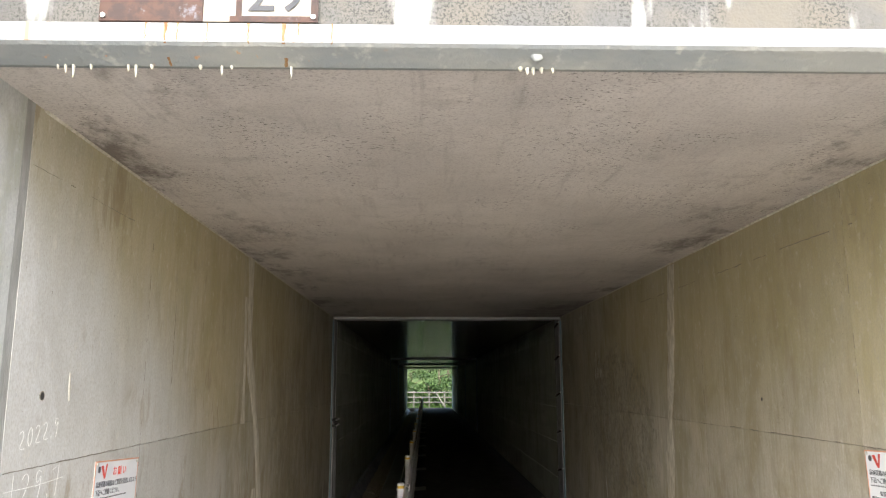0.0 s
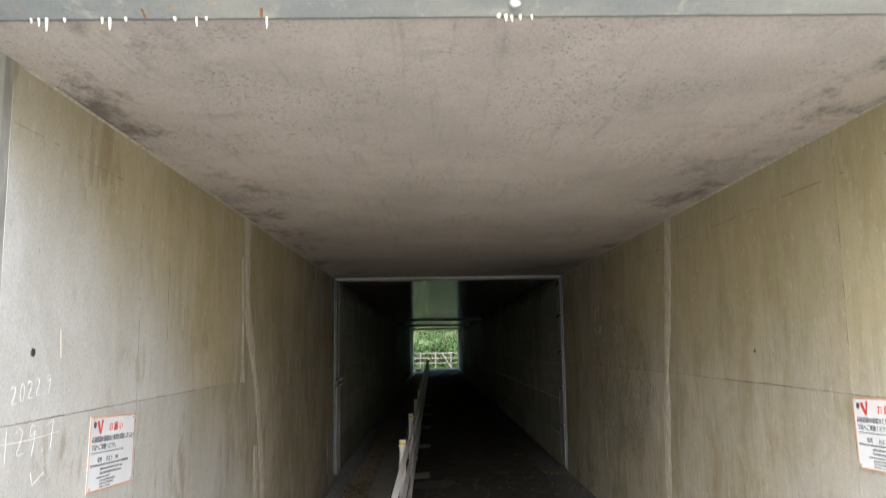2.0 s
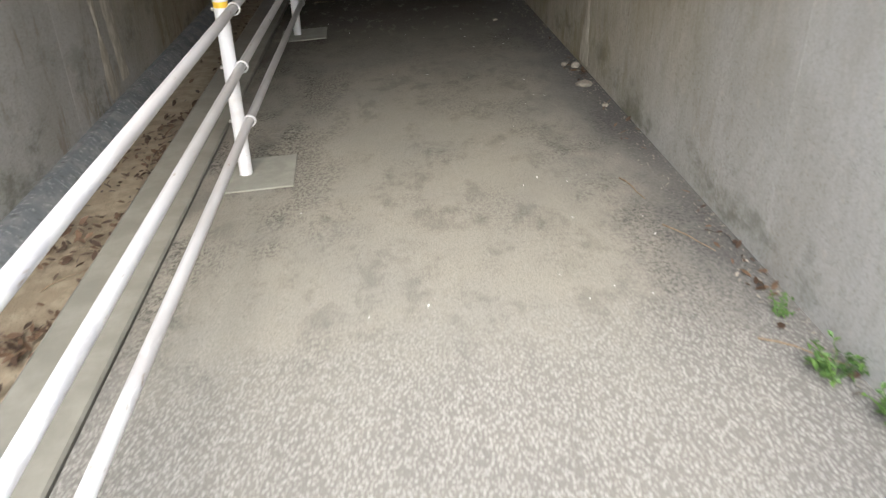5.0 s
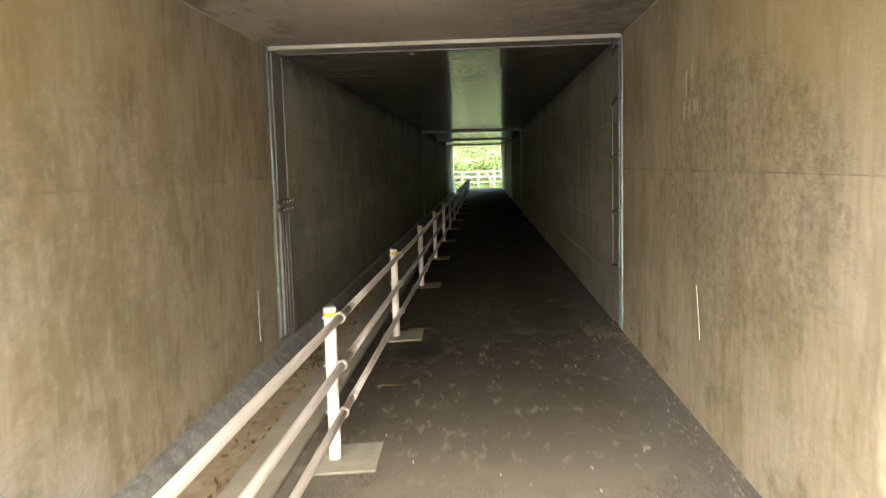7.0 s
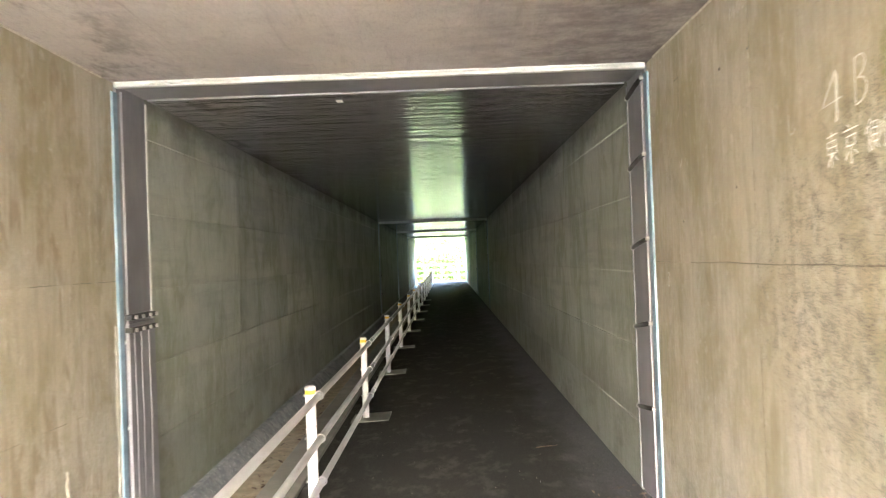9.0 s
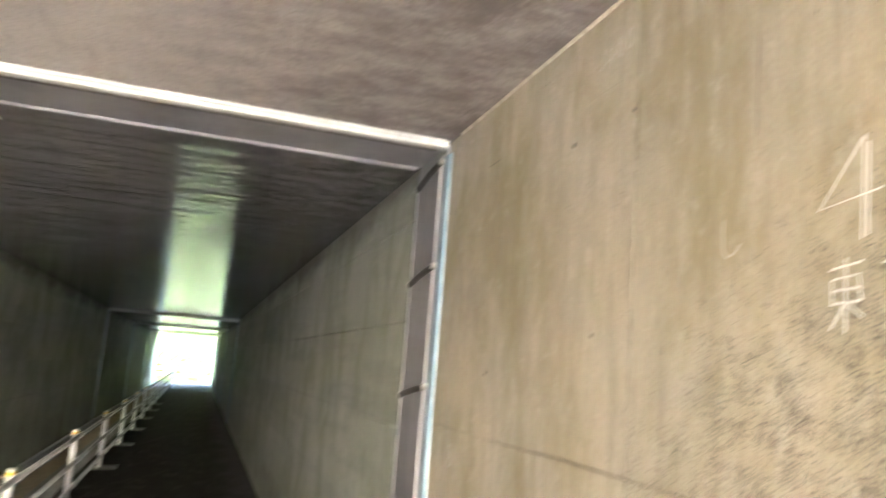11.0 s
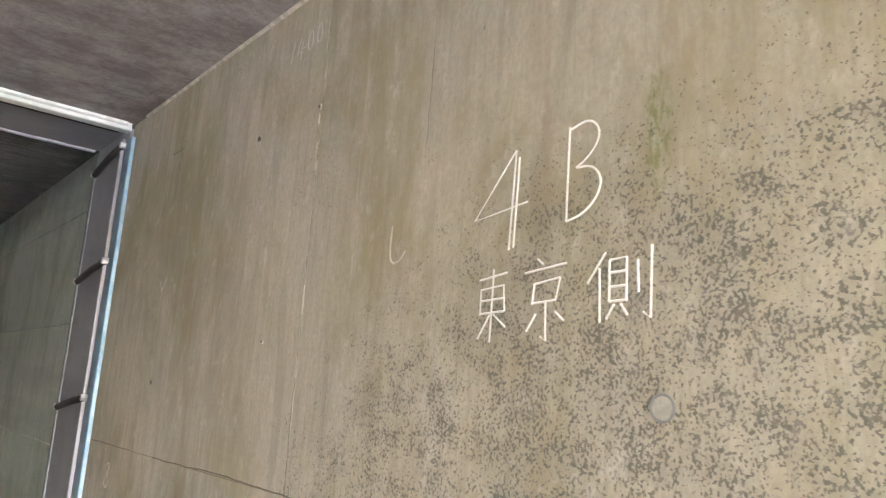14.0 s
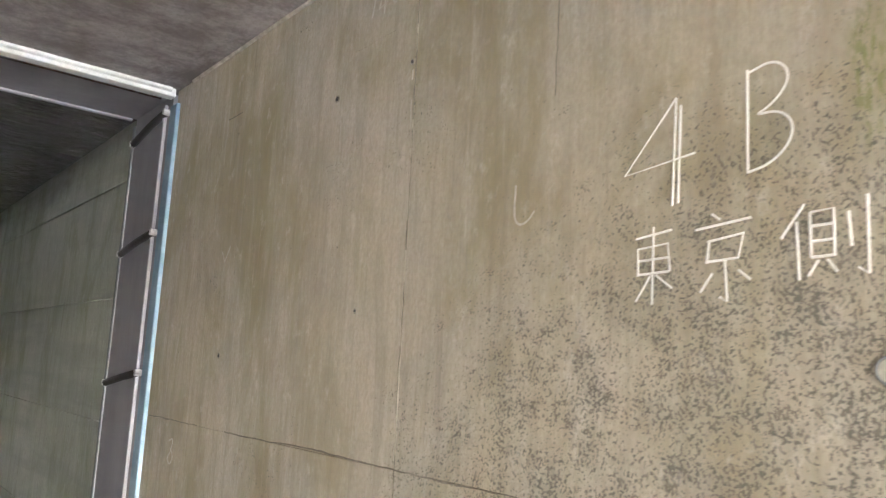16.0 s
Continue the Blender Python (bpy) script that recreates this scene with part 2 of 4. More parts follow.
# Concrete colours painted darker than real, to offset strong light on the facade.
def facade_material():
    n = Nodes("dimmed_lichen_concrete")
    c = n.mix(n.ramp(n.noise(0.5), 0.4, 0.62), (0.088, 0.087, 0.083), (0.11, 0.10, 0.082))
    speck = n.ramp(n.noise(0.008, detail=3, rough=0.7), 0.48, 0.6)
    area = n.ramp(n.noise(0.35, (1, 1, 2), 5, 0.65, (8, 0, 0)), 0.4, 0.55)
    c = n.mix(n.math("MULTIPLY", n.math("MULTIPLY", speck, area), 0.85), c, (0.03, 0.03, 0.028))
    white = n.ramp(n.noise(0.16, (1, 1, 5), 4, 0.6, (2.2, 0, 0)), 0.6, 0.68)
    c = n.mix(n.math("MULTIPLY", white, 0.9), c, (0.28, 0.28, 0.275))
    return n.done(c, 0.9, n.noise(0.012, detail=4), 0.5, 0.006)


# White paint set to mid grey, to offset strong light on the band.
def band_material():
    n = Nodes("dimmed_white_paint_band")
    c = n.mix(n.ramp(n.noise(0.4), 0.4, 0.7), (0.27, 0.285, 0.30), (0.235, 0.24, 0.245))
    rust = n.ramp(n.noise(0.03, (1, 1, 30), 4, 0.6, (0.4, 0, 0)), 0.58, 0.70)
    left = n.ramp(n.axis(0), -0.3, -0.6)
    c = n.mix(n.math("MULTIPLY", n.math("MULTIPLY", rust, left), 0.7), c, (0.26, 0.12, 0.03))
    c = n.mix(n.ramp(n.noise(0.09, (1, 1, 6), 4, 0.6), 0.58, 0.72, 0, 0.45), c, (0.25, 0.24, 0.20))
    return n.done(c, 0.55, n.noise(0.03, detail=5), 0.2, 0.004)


# Drip edge greys lowered with the facade, against the same light.
def lip_material():
    n = Nodes("grey_limed_edge")
    c = n.mix(n.ramp(n.noise(0.2, (3, 1, 1)), 0.4, 0.65), (0.19, 0.20, 0.20), (0.26, 0.255, 0.235))
    c = n.mix(n.ramp(n.noise(0.05), 0.56, 0.7, 0, 0.6), c, (0.36, 0.35, 0.31))
    rust = n.math("MULTIPLY", n.ramp(n.noise(0.04, (1, 1, 20), 3), 0.66, 0.74), n.ramp(n.axis(0), -0.2, -0.6))
    c = n.mix(n.math("MULTIPLY", rust, 0.7), c, (0.45, 0.20, 0.06))
    return n.done(c, 0.7, n.noise(0.018, detail=5), 0.6, 0.008)


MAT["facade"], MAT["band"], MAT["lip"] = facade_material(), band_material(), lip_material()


def floor_material():
    """Worn asphalt, dusty pale middle, mossy grit, exposed aggregate outside; deep-passage shade painted in."""
    n = Nodes("worn_dusty_shaded_asphalt")
    grit = n.noise(0.012, detail=4, rough=0.75)
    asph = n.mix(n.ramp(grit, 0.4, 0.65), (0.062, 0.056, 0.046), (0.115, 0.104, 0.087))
    # Shade deep in the passage painted in: asphalt goes near black past y 8.
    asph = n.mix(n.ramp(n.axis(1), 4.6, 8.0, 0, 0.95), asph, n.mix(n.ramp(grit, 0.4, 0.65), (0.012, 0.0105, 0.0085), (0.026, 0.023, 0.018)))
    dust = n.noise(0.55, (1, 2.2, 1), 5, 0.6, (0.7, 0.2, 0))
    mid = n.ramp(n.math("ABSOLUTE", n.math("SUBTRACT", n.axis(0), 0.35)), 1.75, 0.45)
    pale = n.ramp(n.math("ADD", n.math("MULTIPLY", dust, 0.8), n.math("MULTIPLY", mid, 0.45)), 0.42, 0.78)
    # Pale dust thins inward too, following the same painted fall-off.
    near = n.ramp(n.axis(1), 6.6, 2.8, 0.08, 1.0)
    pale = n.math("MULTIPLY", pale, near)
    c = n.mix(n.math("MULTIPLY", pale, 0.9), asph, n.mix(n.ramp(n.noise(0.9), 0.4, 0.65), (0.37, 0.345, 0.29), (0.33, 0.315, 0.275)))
    speck = n.math("MULTIPLY", n.ramp(n.noise(0.014, detail=5, rough=0.75), 0.47, 0.57), n.ramp(n.noise(0.5, (1, 1.5, 1), 5, 0.65, (3, 1, 0)), 0.44, 0.6))
    speck = n.math("MULTIPLY", speck, n.ramp(n.math("ABSOLUTE", n.math("SUBTRACT", n.axis(0), 0.4)), 0.3, 0.85, 0.35, 1.0))
    c = n.mix(n.ramp(n.noise(0.16, (1, 1.6, 1), 6, 0.7, (5, 5, 1)), 0.5, 0.66, 0, 0.45), c, (0.15, 0.142, 0.12))
    c = n.mix(n.math("MULTIPLY", speck, 0.85), c, (0.05, 0.048, 0.04))
    edge = n.math("MULTIPLY", n.ramp(n.math("ADD", n.axis(0), n.math("MULTIPLY", n.noise(0.35, (1, 2, 1), 5, 0.7, (1, 1, 0)), 0.7)), 1.3, 1.75), 0.75)
    c = n.mix(edge, c, n.mix(n.ramp(grit, 0.4, 0.65), (0.10, 0.10, 0.10), (0.19, 0.188, 0.182)))
    c = n.mix(n.ramp(n.noise(0.006, detail=3, rough=0.7), 0.4, 0.68, 0, 0.45), c, (0.10, 0.095, 0.085))
    stone = n.cells(0.011)
    out = n.ramp(n.math("ADD", n.axis(1), n.math("MULTIPLY", n.noise(0.4), 0.9)), 1.75, 0.95)
    agg = n.mix(n.ramp(stone, 0.25, 0.6), n.mix(n.cells(0.011, out="Color"), (0.30, 0.29, 0.265), (0.46, 0.44, 0.40)), (0.21, 0.20, 0.18))
    c = n.mix(n.math("MULTIPLY", out, 0.8), c, agg)
    drop = n.math("MULTIPLY", n.ramp(n.noise(0.07, (1, 2.6, 1), 4, 0.6, (6, 1, 0)), 0.57, 0.68), n.math("MULTIPLY", n.ramp(n.axis(1), 4.2, 5.5), n.ramp(n.axis(1), 8.4, 7.3)))
    c = n.mix(n.math("MULTIPLY", drop, 0.45), c, (0.30, 0.285, 0.24))
    return n.done(c, n.ramp(grit, 0.3, 0.7, 0.7, 0.95), n.math("ADD", grit, n.math("MULTIPLY", n.math("MULTIPLY", stone, out), -0.8)), 0.5, 0.006, spec=0.02)


MAT["floor"] = floor_material()


def plain(name, a, b, size=0.1, rough=0.8, strength=0.3, metal=0.0, stretch=(1, 1, 1), depth=0.004):
    n = Nodes(name)
    f = n.noise(size, stretch, 6, 0.65)
    c = n.mix(n.ramp(f, 0.36, 0.66), a, b)
    return n.done(c, n.ramp(f, 0.3, 0.7, rough * 0.85, min(1, rough * 1.1)), n.noise(size * 0.15, stretch, 4), strength, depth, metal)


MAT["slab"] = plain("gutter_slab_concrete", (0.22, 0.21, 0.175), (0.30, 0.285, 0.24), 0.25, 0.9)
MAT["gutter"] = plain("blue_grey_gutter_concrete", (0.20, 0.215, 0.225), (0.30, 0.305, 0.30), 0.12, 0.85)


def gutter_material():
    n = Nodes("lime_streaked_gutter_concrete")
    c = n.mix(n.ramp(n.noise(0.12), 0.38, 0.64), (0.19, 0.205, 0.215), (0.29, 0.295, 0.29))
    c = n.mix(n.ramp(n.noise(0.025, (1, 1, 12), 4, 0.6), 0.56, 0.66, 0, 0.75), c, (0.48, 0.48, 0.46))
    c = n.mix(n.ramp(n.noise(0.04, (1, 1, 6), 5, 0.65, (3, 2, 0)), 0.55, 0.68, 0, 0.5), c, (0.08, 0.08, 0.072))
    c = n.mix(1.0, c, n.mix(n.random(), (0.8, 0.8, 0.8), (1.0, 1.0, 1.0)), "MULTIPLY")
    return n.done(c, 0.85, n.noise(0.02, detail=5), 0.3, 0.004)


MAT["gutter_block"] = gutter_material()
MAT["sand"] = plain("damp_sandy_silt", (0.26, 0.21, 0.14), (0.38, 0.32, 0.225), 0.09, 0.95, 0.8, depth=0.012)
MAT["dark_silt"] = plain("dark_damp_silt", (0.045, 0.038, 0.028), (0.12, 0.105, 0.08), 0.05, 0.95, 0.9, depth=0.012)
MAT["patch"] = plain("pale_mortar", (0.27, 0.265, 0.225), (0.34, 0.335, 0.285), 0.09, 0.9)
MAT["steel"] = plain("galvanised_sheet", (0.28, 0.27, 0.285), (0.38, 0.365, 0.38), 0.3, 0.5, 0.1, 0.35, (1, 1, 4))
MAT["trim"] = plain("pale_blue_galvanised_angle", (0.20, 0.31, 0.40), (0.30, 0.41, 0.49), 0.08, 0.45, 0.15, 0.2)
MAT["caulk"] = plain("white_sealant", (0.62, 0.63, 0.6), (0.74, 0.74, 0.7), 0.03, 0.7, 0.5)
MAT["strap"] = plain("dark_rubber", (0.03, 0.028, 0.026), (0.05, 0.045, 0.04), 0.02, 0.7)
MAT["bolt"] = plain("bright_bolt", (0.55, 0.54, 0.5), (0.7, 0.7, 0.66), 0.01, 0.4, 0.1, 0.8)
MAT["lime"] = plain("lime_crust", (0.43, 0.395, 0.31), (0.66, 0.62, 0.53), 0.03, 0.9, 0.7, stretch=(1, 1, 3))
MAT["seam"] = plain("crumbled_joint", (0.15, 0.13, 0.10), (0.26, 0.23, 0.18), 0.03, 0.95)
MAT["filler"] = plain("grey_joint_filler", (0.24, 0.235, 0.215), (0.34, 0.33, 0.305), 0.05, 0.85, 0.6, stretch=(1, 1, 4))
MAT["chalk"] = plain("white_chalk", (0.72, 0.71, 0.66), (0.82, 0.81, 0.78), 0.004, 0.95)
MAT["faint_chalk"] = plain("worn_chalk", (0.48, 0.45, 0.38), (0.60, 0.57, 0.5), 0.006, 0.95)
MAT["yellow"] = plain("yellow_reflective_tape", (0.75, 0.46, 0.03), (0.8, 0.55, 0.06), 0.02, 0.4, 0.05)
MAT["plug"] = plain("pale_grout_plug", (0.36, 0.34, 0.29), (0.46, 0.43, 0.36), 0.01, 0.85)
MAT["rust_run"] = plain("orange_rust_run", (0.16, 0.062, 0.012), (0.23, 0.15, 0.07), 0.012, 0.8, stretch=(1, 1, 3))
MAT["stone"] = plain("pale_stone", (0.22, 0.2, 0.16), (0.34, 0.31, 0.255), 0.02, 0.9)
MAT["twig"] = plain("dry_twig", (0.20, 0.14, 0.085), (0.30, 0.23, 0.15), 0.02, 0.9)
MAT["wood"] = plain("weathered_rail", (0.16, 0.15, 0.135), (0.24, 0.225, 0.2), 0.1, 0.8)
MAT["bark"] = plain("brown_bark", (0.10, 0.075, 0.05), (0.17, 0.13, 0.09), 0.06, 0.9, 0.8)
MAT["wet"] = plain("damp_stain", (0.012, 0.011, 0.01), (0.025, 0.022, 0.019), 0.06, 0.6)


def paint_material():
    n = Nodes("chipped_white_paint")
    c = n.mix(n.ramp(n.noise(0.15), 0.35, 0.7), (0.74, 0.74, 0.76), (0.60, 0.59, 0.58))
    c = n.mix(n.ramp(n.noise(0.03, (1, 4, 1), 5), 0.66, 0.72, 0, 0.8), c, (0.40, 0.35, 0.28))
    return n.done(c, 0.42, n.noise(0.02), 0.08, 0.002)


def rail_material():
    n = Nodes("dull_white_rail_paint")
    c = n.mix(n.ramp(n.noise(0.25, (1, 3, 1)), 0.35, 0.7), (0.64, 0.63, 0.63), (0.52, 0.50, 0.48))
    worn = n.math("MULTIPLY", n.ramp(n.noise(0.05, (1, 3, 1), 5), 0.45, 0.55), n.ramp(n.axis(1), 1.0, 0.2))
    c = n.mix(worn, c, (0.78, 0.77, 0.74))
    c = n.mix(n.ramp(n.noise(0.02, (1, 3, 1), 4), 0.66, 0.72, 0, 0.7), c, (0.30, 0.22, 0.13))
    return n.done(c, 0.5, n.noise(0.02), 0.12, 0.002)


MAT["paint"], MAT["rail"] = paint_material(), rail_material()


def leaf_material(name, a, b, through_light=0.0):
    n = Nodes(name)
    c = n.mix(n.island(), a, b)
    n.b.inputs["Transmission Weight"].default_value = 0.0
    return n.done(c, 0.6)


MAT["leaf"] = leaf_material("green_leaves", (0.015, 0.042, 0.006), (0.055, 0.11, 0.014))
MAT["weed"] = leaf_material("weed_leaves", (0.05, 0.11, 0.02), (0.10, 0.18, 0.035))
MAT["dead"] = leaf_material("dead_leaves", (0.05, 0.03, 0.018), (0.14, 0.085, 0.048))
MAT["grass"] = plain("rough_grass", (0.05, 0.085, 0.02), (0.09, 0.13, 0.035), 0.3, 0.95, 0.8)
MAT["earth"] = plain("grassy_earth", (0.10, 0.12, 0.05), (0.20, 0.18, 0.10), 1.2, 0.95, 0.6)
# Pale value chosen so the unseen outside ground bounces light inward.
MAT["road"] = plain("pale_road", (0.42, 0.41, 0.39), (0.52, 0.51, 0.48), 0.4, 0.9)


# Plate colours lowered with the facade, against the strong entrance light.
def rust_plate_material():
    n = Nodes("rusted_enamel")
    r = n.noise(0.09, (1, 1, 1.6), 7, 0.7, (1.3, 0, 0))
    c = n.mix(n.ramp(r, 0.36, 0.44), (0.11, 0.11, 0.13), n.mix(n.ramp(n.noise(0.04), 0.4, 0.6), (0.022, 0.008, 0.005), (0.05, 0.018, 0.008)))
    return n.done(c, 0.7, r, 0.4, 0.004)


def plate_white_material():
    n = Nodes("stained_white_enamel")
    r = n.noise(0.07, (1, 1, 2), 6, 0.7)
    c = n.mix(n.ramp(r, 0.56, 0.7), (0.20, 0.185, 0.15), (0.12, 0.05, 0.016))
    return n.done(c, 0.45, r, 0.15, 0.002)


MAT["number_paint"] = plain("dark_blue_grey_enamel", (0.010, 0.012, 0.018), (0.018, 0.02, 0.026), 0.03, 0.6, 0.05)
MAT["rust"], MAT["enamel"] = rust_plate_material(), plate_white_material()
MAT["sign"] = plain("white_sign_sheet", (0.74, 0.75, 0.77), (0.80, 0.81, 0.82), 0.15, 0.35, 0.02)
MAT["sign_red"] = plain("red_print", (0.60, 0.05, 0.035), (0.66, 0.08, 0.05), 0.1, 0.4, 0.02)
MAT["sign_orange"] = plain("faded_orange_border", (0.62, 0.28, 0.16), (0.7, 0.36, 0.22), 0.1, 0.4, 0.02)
MAT["ink"] = plain("black_print", (0.05, 0.05, 0.055), (0.09, 0.09, 0.10), 0.05, 0.5, 0.02)


# ---- mesh tools ----
def part(name, bm, material, parent=None, label="", smooth=False):
    me = bpy.data.meshes.new(name)
    bm.to_mesh(me)
    bm.free()
    if smooth:
        me.polygons.foreach_set("use_smooth", [True] * len(me.polygons))
    me.materials.append(material)
    ob = new(name, me)
    if parent is not None:
        ob.parent = parent
    if label:
        ob["label"] = label
    return ob


def box(bm, x0, x1, y0, y1, z0, z1, bevel=0.0):
    r = bmesh.ops.create_cube(bm, size=1)
    vs = r["verts"]
    for v in vs:
        v.co = ((x0 + x1) / 2 + v.co.x * (x1 - x0), (y0 + y1) / 2 + v.co.y * (y1 - y0), (z0 + z1) / 2 + v.co.z * (z1 - z0))
    if bevel:
        es = list({e for v in vs for e in v.link_edges})
        bmesh.ops.bevel(bm, geom=es, offset=bevel, segments=2, affect="EDGES", profile=0.5)
    return bm


def boxed(*a, bevel=0.0):
    return box(bmesh.new(), *a, bevel=bevel)


def tube(points, radius, sides=10, ends=True, taper=None):
    """A swept round bar along points."""
    bm = bmesh.new()
    rings = []
    pts = [Vector(p) for p in points]
    for i, p in enumerate(pts):
        d = (pts[min(i + 1, len(pts) - 1)] - pts[max(i - 1, 0)]).normalized()
        u = d.orthogonal().normalized() if i == 0 else (u - d * u.dot(d)).normalized()
        w = d.cross(u)
        r = radius if taper is None else radius * (1 + (taper - 1) * i / max(1, len(pts) - 1))
        rings.append([bm.verts.new(p + (u * math.cos(a) + w * math.sin(a)) * r) for a in (2 * math.pi * k / sides for k in range(sides))])
    for a, b in zip(rings, rings[1:]):
        for k in range(sides):
            bm.faces.new((a[k], a[(k + 1) % sides], b[(k + 1) % sides], b[k]))
    if ends:
        bm.faces.new(rings[0][::-1])
        bm.faces.new(rings[-1])
    return bm


def prism(profile, a, b, axis="y"):
    """A closed (u, z) profile drawn out along y or x from a to b."""
    bm = bmesh.new()
    at = (lambda u, z, s: (u, s, z)) if axis == "y" else (lambda u, z, s: (s, u, z))
    p = [bm.verts.new(at(u, z, a)) for u, z in profile]
    q = [bm.verts.new(at(u, z, b)) for u, z in profile]
    bm.faces.new(p)
    bm.faces.new(q[::-1])
    for i in range(len(p)):
        j = (i + 1) % len(p)
        bm.faces.new((p[j], p[i], q[i], q[j]))
    bmesh.ops.recalc_face_normals(bm, faces=bm.faces)
    return bm


def thing(name, label, category, group="", kind="", at=(0, 0, 0)):
    e = new(name)
    e.empty_display_size = 0.1
    e.location = at
    return tagged(e, label, category, group, kind)


def lettering(name, text, size, material, parent, m, thick=0.0006, label=""):
    cu = bpy.data.curves.new(name, "FONT")
    cu.body, cu.size, cu.extrude, cu.align_x = text, size, thick, "LEFT"
    tmp = new("tmp", cu)
    bpy.context.view_layer.update()
    me = bpy.data.meshes.new_from_object(tmp.evaluated_get(bpy.context.evaluated_depsgraph_get()))
    bpy.data.objects.remove(tmp)
    me.materials.clear()
    me.materials.append(material)
    ob = new(name, me)
    ob.parent = parent
    ob.matrix_basis = m
    if label:
        ob["label"] = label
    return ob


# ---- structure: floor, gutter ----
def slab_strip(x0, x1, y0, y1, step=0.5, drop=0.2, lift=0.0):
    """A paved strip following the cross fall, with a solid edge."""
    z0, z1 = ground_z(x0) + lift, ground_z(x1) + lift
    return prism([(x0, z0), (x1, z1), (x1, z1 - drop), (x0, z0 - drop)], y0, y1)


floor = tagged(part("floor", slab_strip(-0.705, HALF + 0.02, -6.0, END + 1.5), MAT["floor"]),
               "worn dusty asphalt path sloping gently to a gutter, shade painted deeper in", "floor", kind="structure")
ledge = tagged(part("gutter_slab", prism([(-0.985, -0.012), (-0.97, 0.0), (-0.722, 0.0), (-0.715, -0.01), (-0.715, -0.2), (-0.985, -0.2)], -6.0, END + 1.0), MAT["slab"]),
               "smooth grey concrete strip beside the gutter", "gutter", kind="structure")
gutter = tagged(part("gutter_wall", prism([(-1.47, 0.03), (-1.40, 0.03), (-1.39, 0.02), (-1.285, -0.095), (-1.285, -0.2), (-1.47, -0.2)], -6.0, END + 1.0), MAT["gutter"]),
                "blue-grey concrete gutter side under the wall", "gutter", kind="structure")

for k in range(26):
    y0 = 0.02 + 0.6 * k
    part("gutter_block", prism([(-1.45, 0.032), (-1.40, 0.034), (-1.386, 0.022), (-1.281, -0.093), (-1.281, -0.12), (-1.45, -0.12)], y0 + 0.004, y0 + 0.596), MAT["gutter_block"], gutter)


def silt():
    bm = bmesh.new()
    rows = []
    for i in range(280):
        y = -3.0 + i * 0.18
        rows.append([bm.verts.new((x, y, -0.085 + 0.02 * noise.noise((x * 5, y * 2.3, 0)) + 0.012 * noise.noise((x * 16, y * 13, 4)))) for x in [-1.30 + 0.054 * k for k in range(7)]])
    for a, b in zip(rows, rows[1:]):
        for k in range(6):
            bm.faces.new((a[k], a[k + 1], b[k + 1], b[k]))
    return bm


tagged(part("gutter_silt", silt(), MAT["sand"], smooth=True), "damp sandy silt lying in the gutter", "silt", kind="structure")
ground_bm = bmesh.new()
bmesh.ops.create_grid(ground_bm, x_segments=2, y_segments=2, size=1500)
for v in ground_bm.verts:
    v.co.z = -0.215
tagged(part("ground", ground_bm, MAT["earth"]), "flat grassy earth reaching the horizon", "ground", kind="structure")

# ---- structure: walls and ceilings ----
T = 0.35


def wall_run(name, side, y0, y1, cuts, zcut, material, label):
    """A cast wall: a backing mass, and the cast panels a few millimetres proud with open joints between."""
    s = side
    x_in, x_back = s * (HALF + 0.012), s * (HALF + T)
    lo, hi = min(x_in, x_back), max(x_in, x_back)
    w = tagged(part(name, boxed(lo, hi, y0, y1, -0.25, TOP + 0.3), material), label, "wall", kind="structure")
    ys = [y0, *cuts, y1]
    zs = [-0.2, *zcut, TOP]
    for a, b in zip(ys, ys[1:]):
        for c, d in zip(zs, zs[1:]):
            gap = 0.0025 if len(zs) > 4 else 0.001
            f = sorted((s * HALF, s * (HALF + 0.02)))
            part("cast_panel", boxed(f[0], f[1], a + gap * (a != y0), b - gap * (b != y1), c, d - 2 * gap * (d != TOP), bevel=0.0007), material, w)
    return w


wall_run("wall_east_1", 1, 0.345, JOINTS[0], [1.175, 2.862, 4.62, 6.392], (1.458,), MAT["wall"], "ochre concrete wall with dark algae spots and streaks")
wall_run("wall_west_1", -1, 0.345, JOINTS[0], [1.38, 3.0, 5.6], (1.458,), MAT["wall_left"], "streaked ochre concrete wall with pale lime runs")
ends = [*JOINTS[1:], END]
for k, (j, e) in enumerate(zip(JOINTS, ends)):
    lifts = (0.5, 0.95, 1.4, 1.85, 2.3) if k == 0 else (1.4,)
    bays = 8 if k == 0 else 3
    cuts = [j + JW + (e - j - JW) * i / bays for i in range(1, bays)]
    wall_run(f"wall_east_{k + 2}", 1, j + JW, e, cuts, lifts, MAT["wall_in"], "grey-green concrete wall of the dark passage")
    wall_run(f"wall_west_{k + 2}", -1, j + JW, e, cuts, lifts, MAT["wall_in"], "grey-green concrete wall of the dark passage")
    for s, nm in ((1, "east"), (-1, "west")):
        lo, hi = sorted((s * (HALF + 0.02), s * (HALF + T)))
        tagged(part(f"wall_joint_{nm}_{k + 1}", boxed(lo, hi, j, j + JW, -0.25, TOP + 0.3), MAT["wall_in"]), "concrete behind the expansion joint", "wall", kind="structure")

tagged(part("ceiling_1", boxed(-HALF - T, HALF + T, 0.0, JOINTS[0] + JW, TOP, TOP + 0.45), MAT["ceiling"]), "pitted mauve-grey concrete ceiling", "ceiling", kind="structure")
tagged(part("ceiling_2", boxed(-HALF - T, HALF + T, JOINTS[0] + JW, END, TOP, TOP + 0.45), MAT["ceiling_in"]), "darker-coloured concrete ceiling with a dull damp sheen", "ceiling", kind="structure")


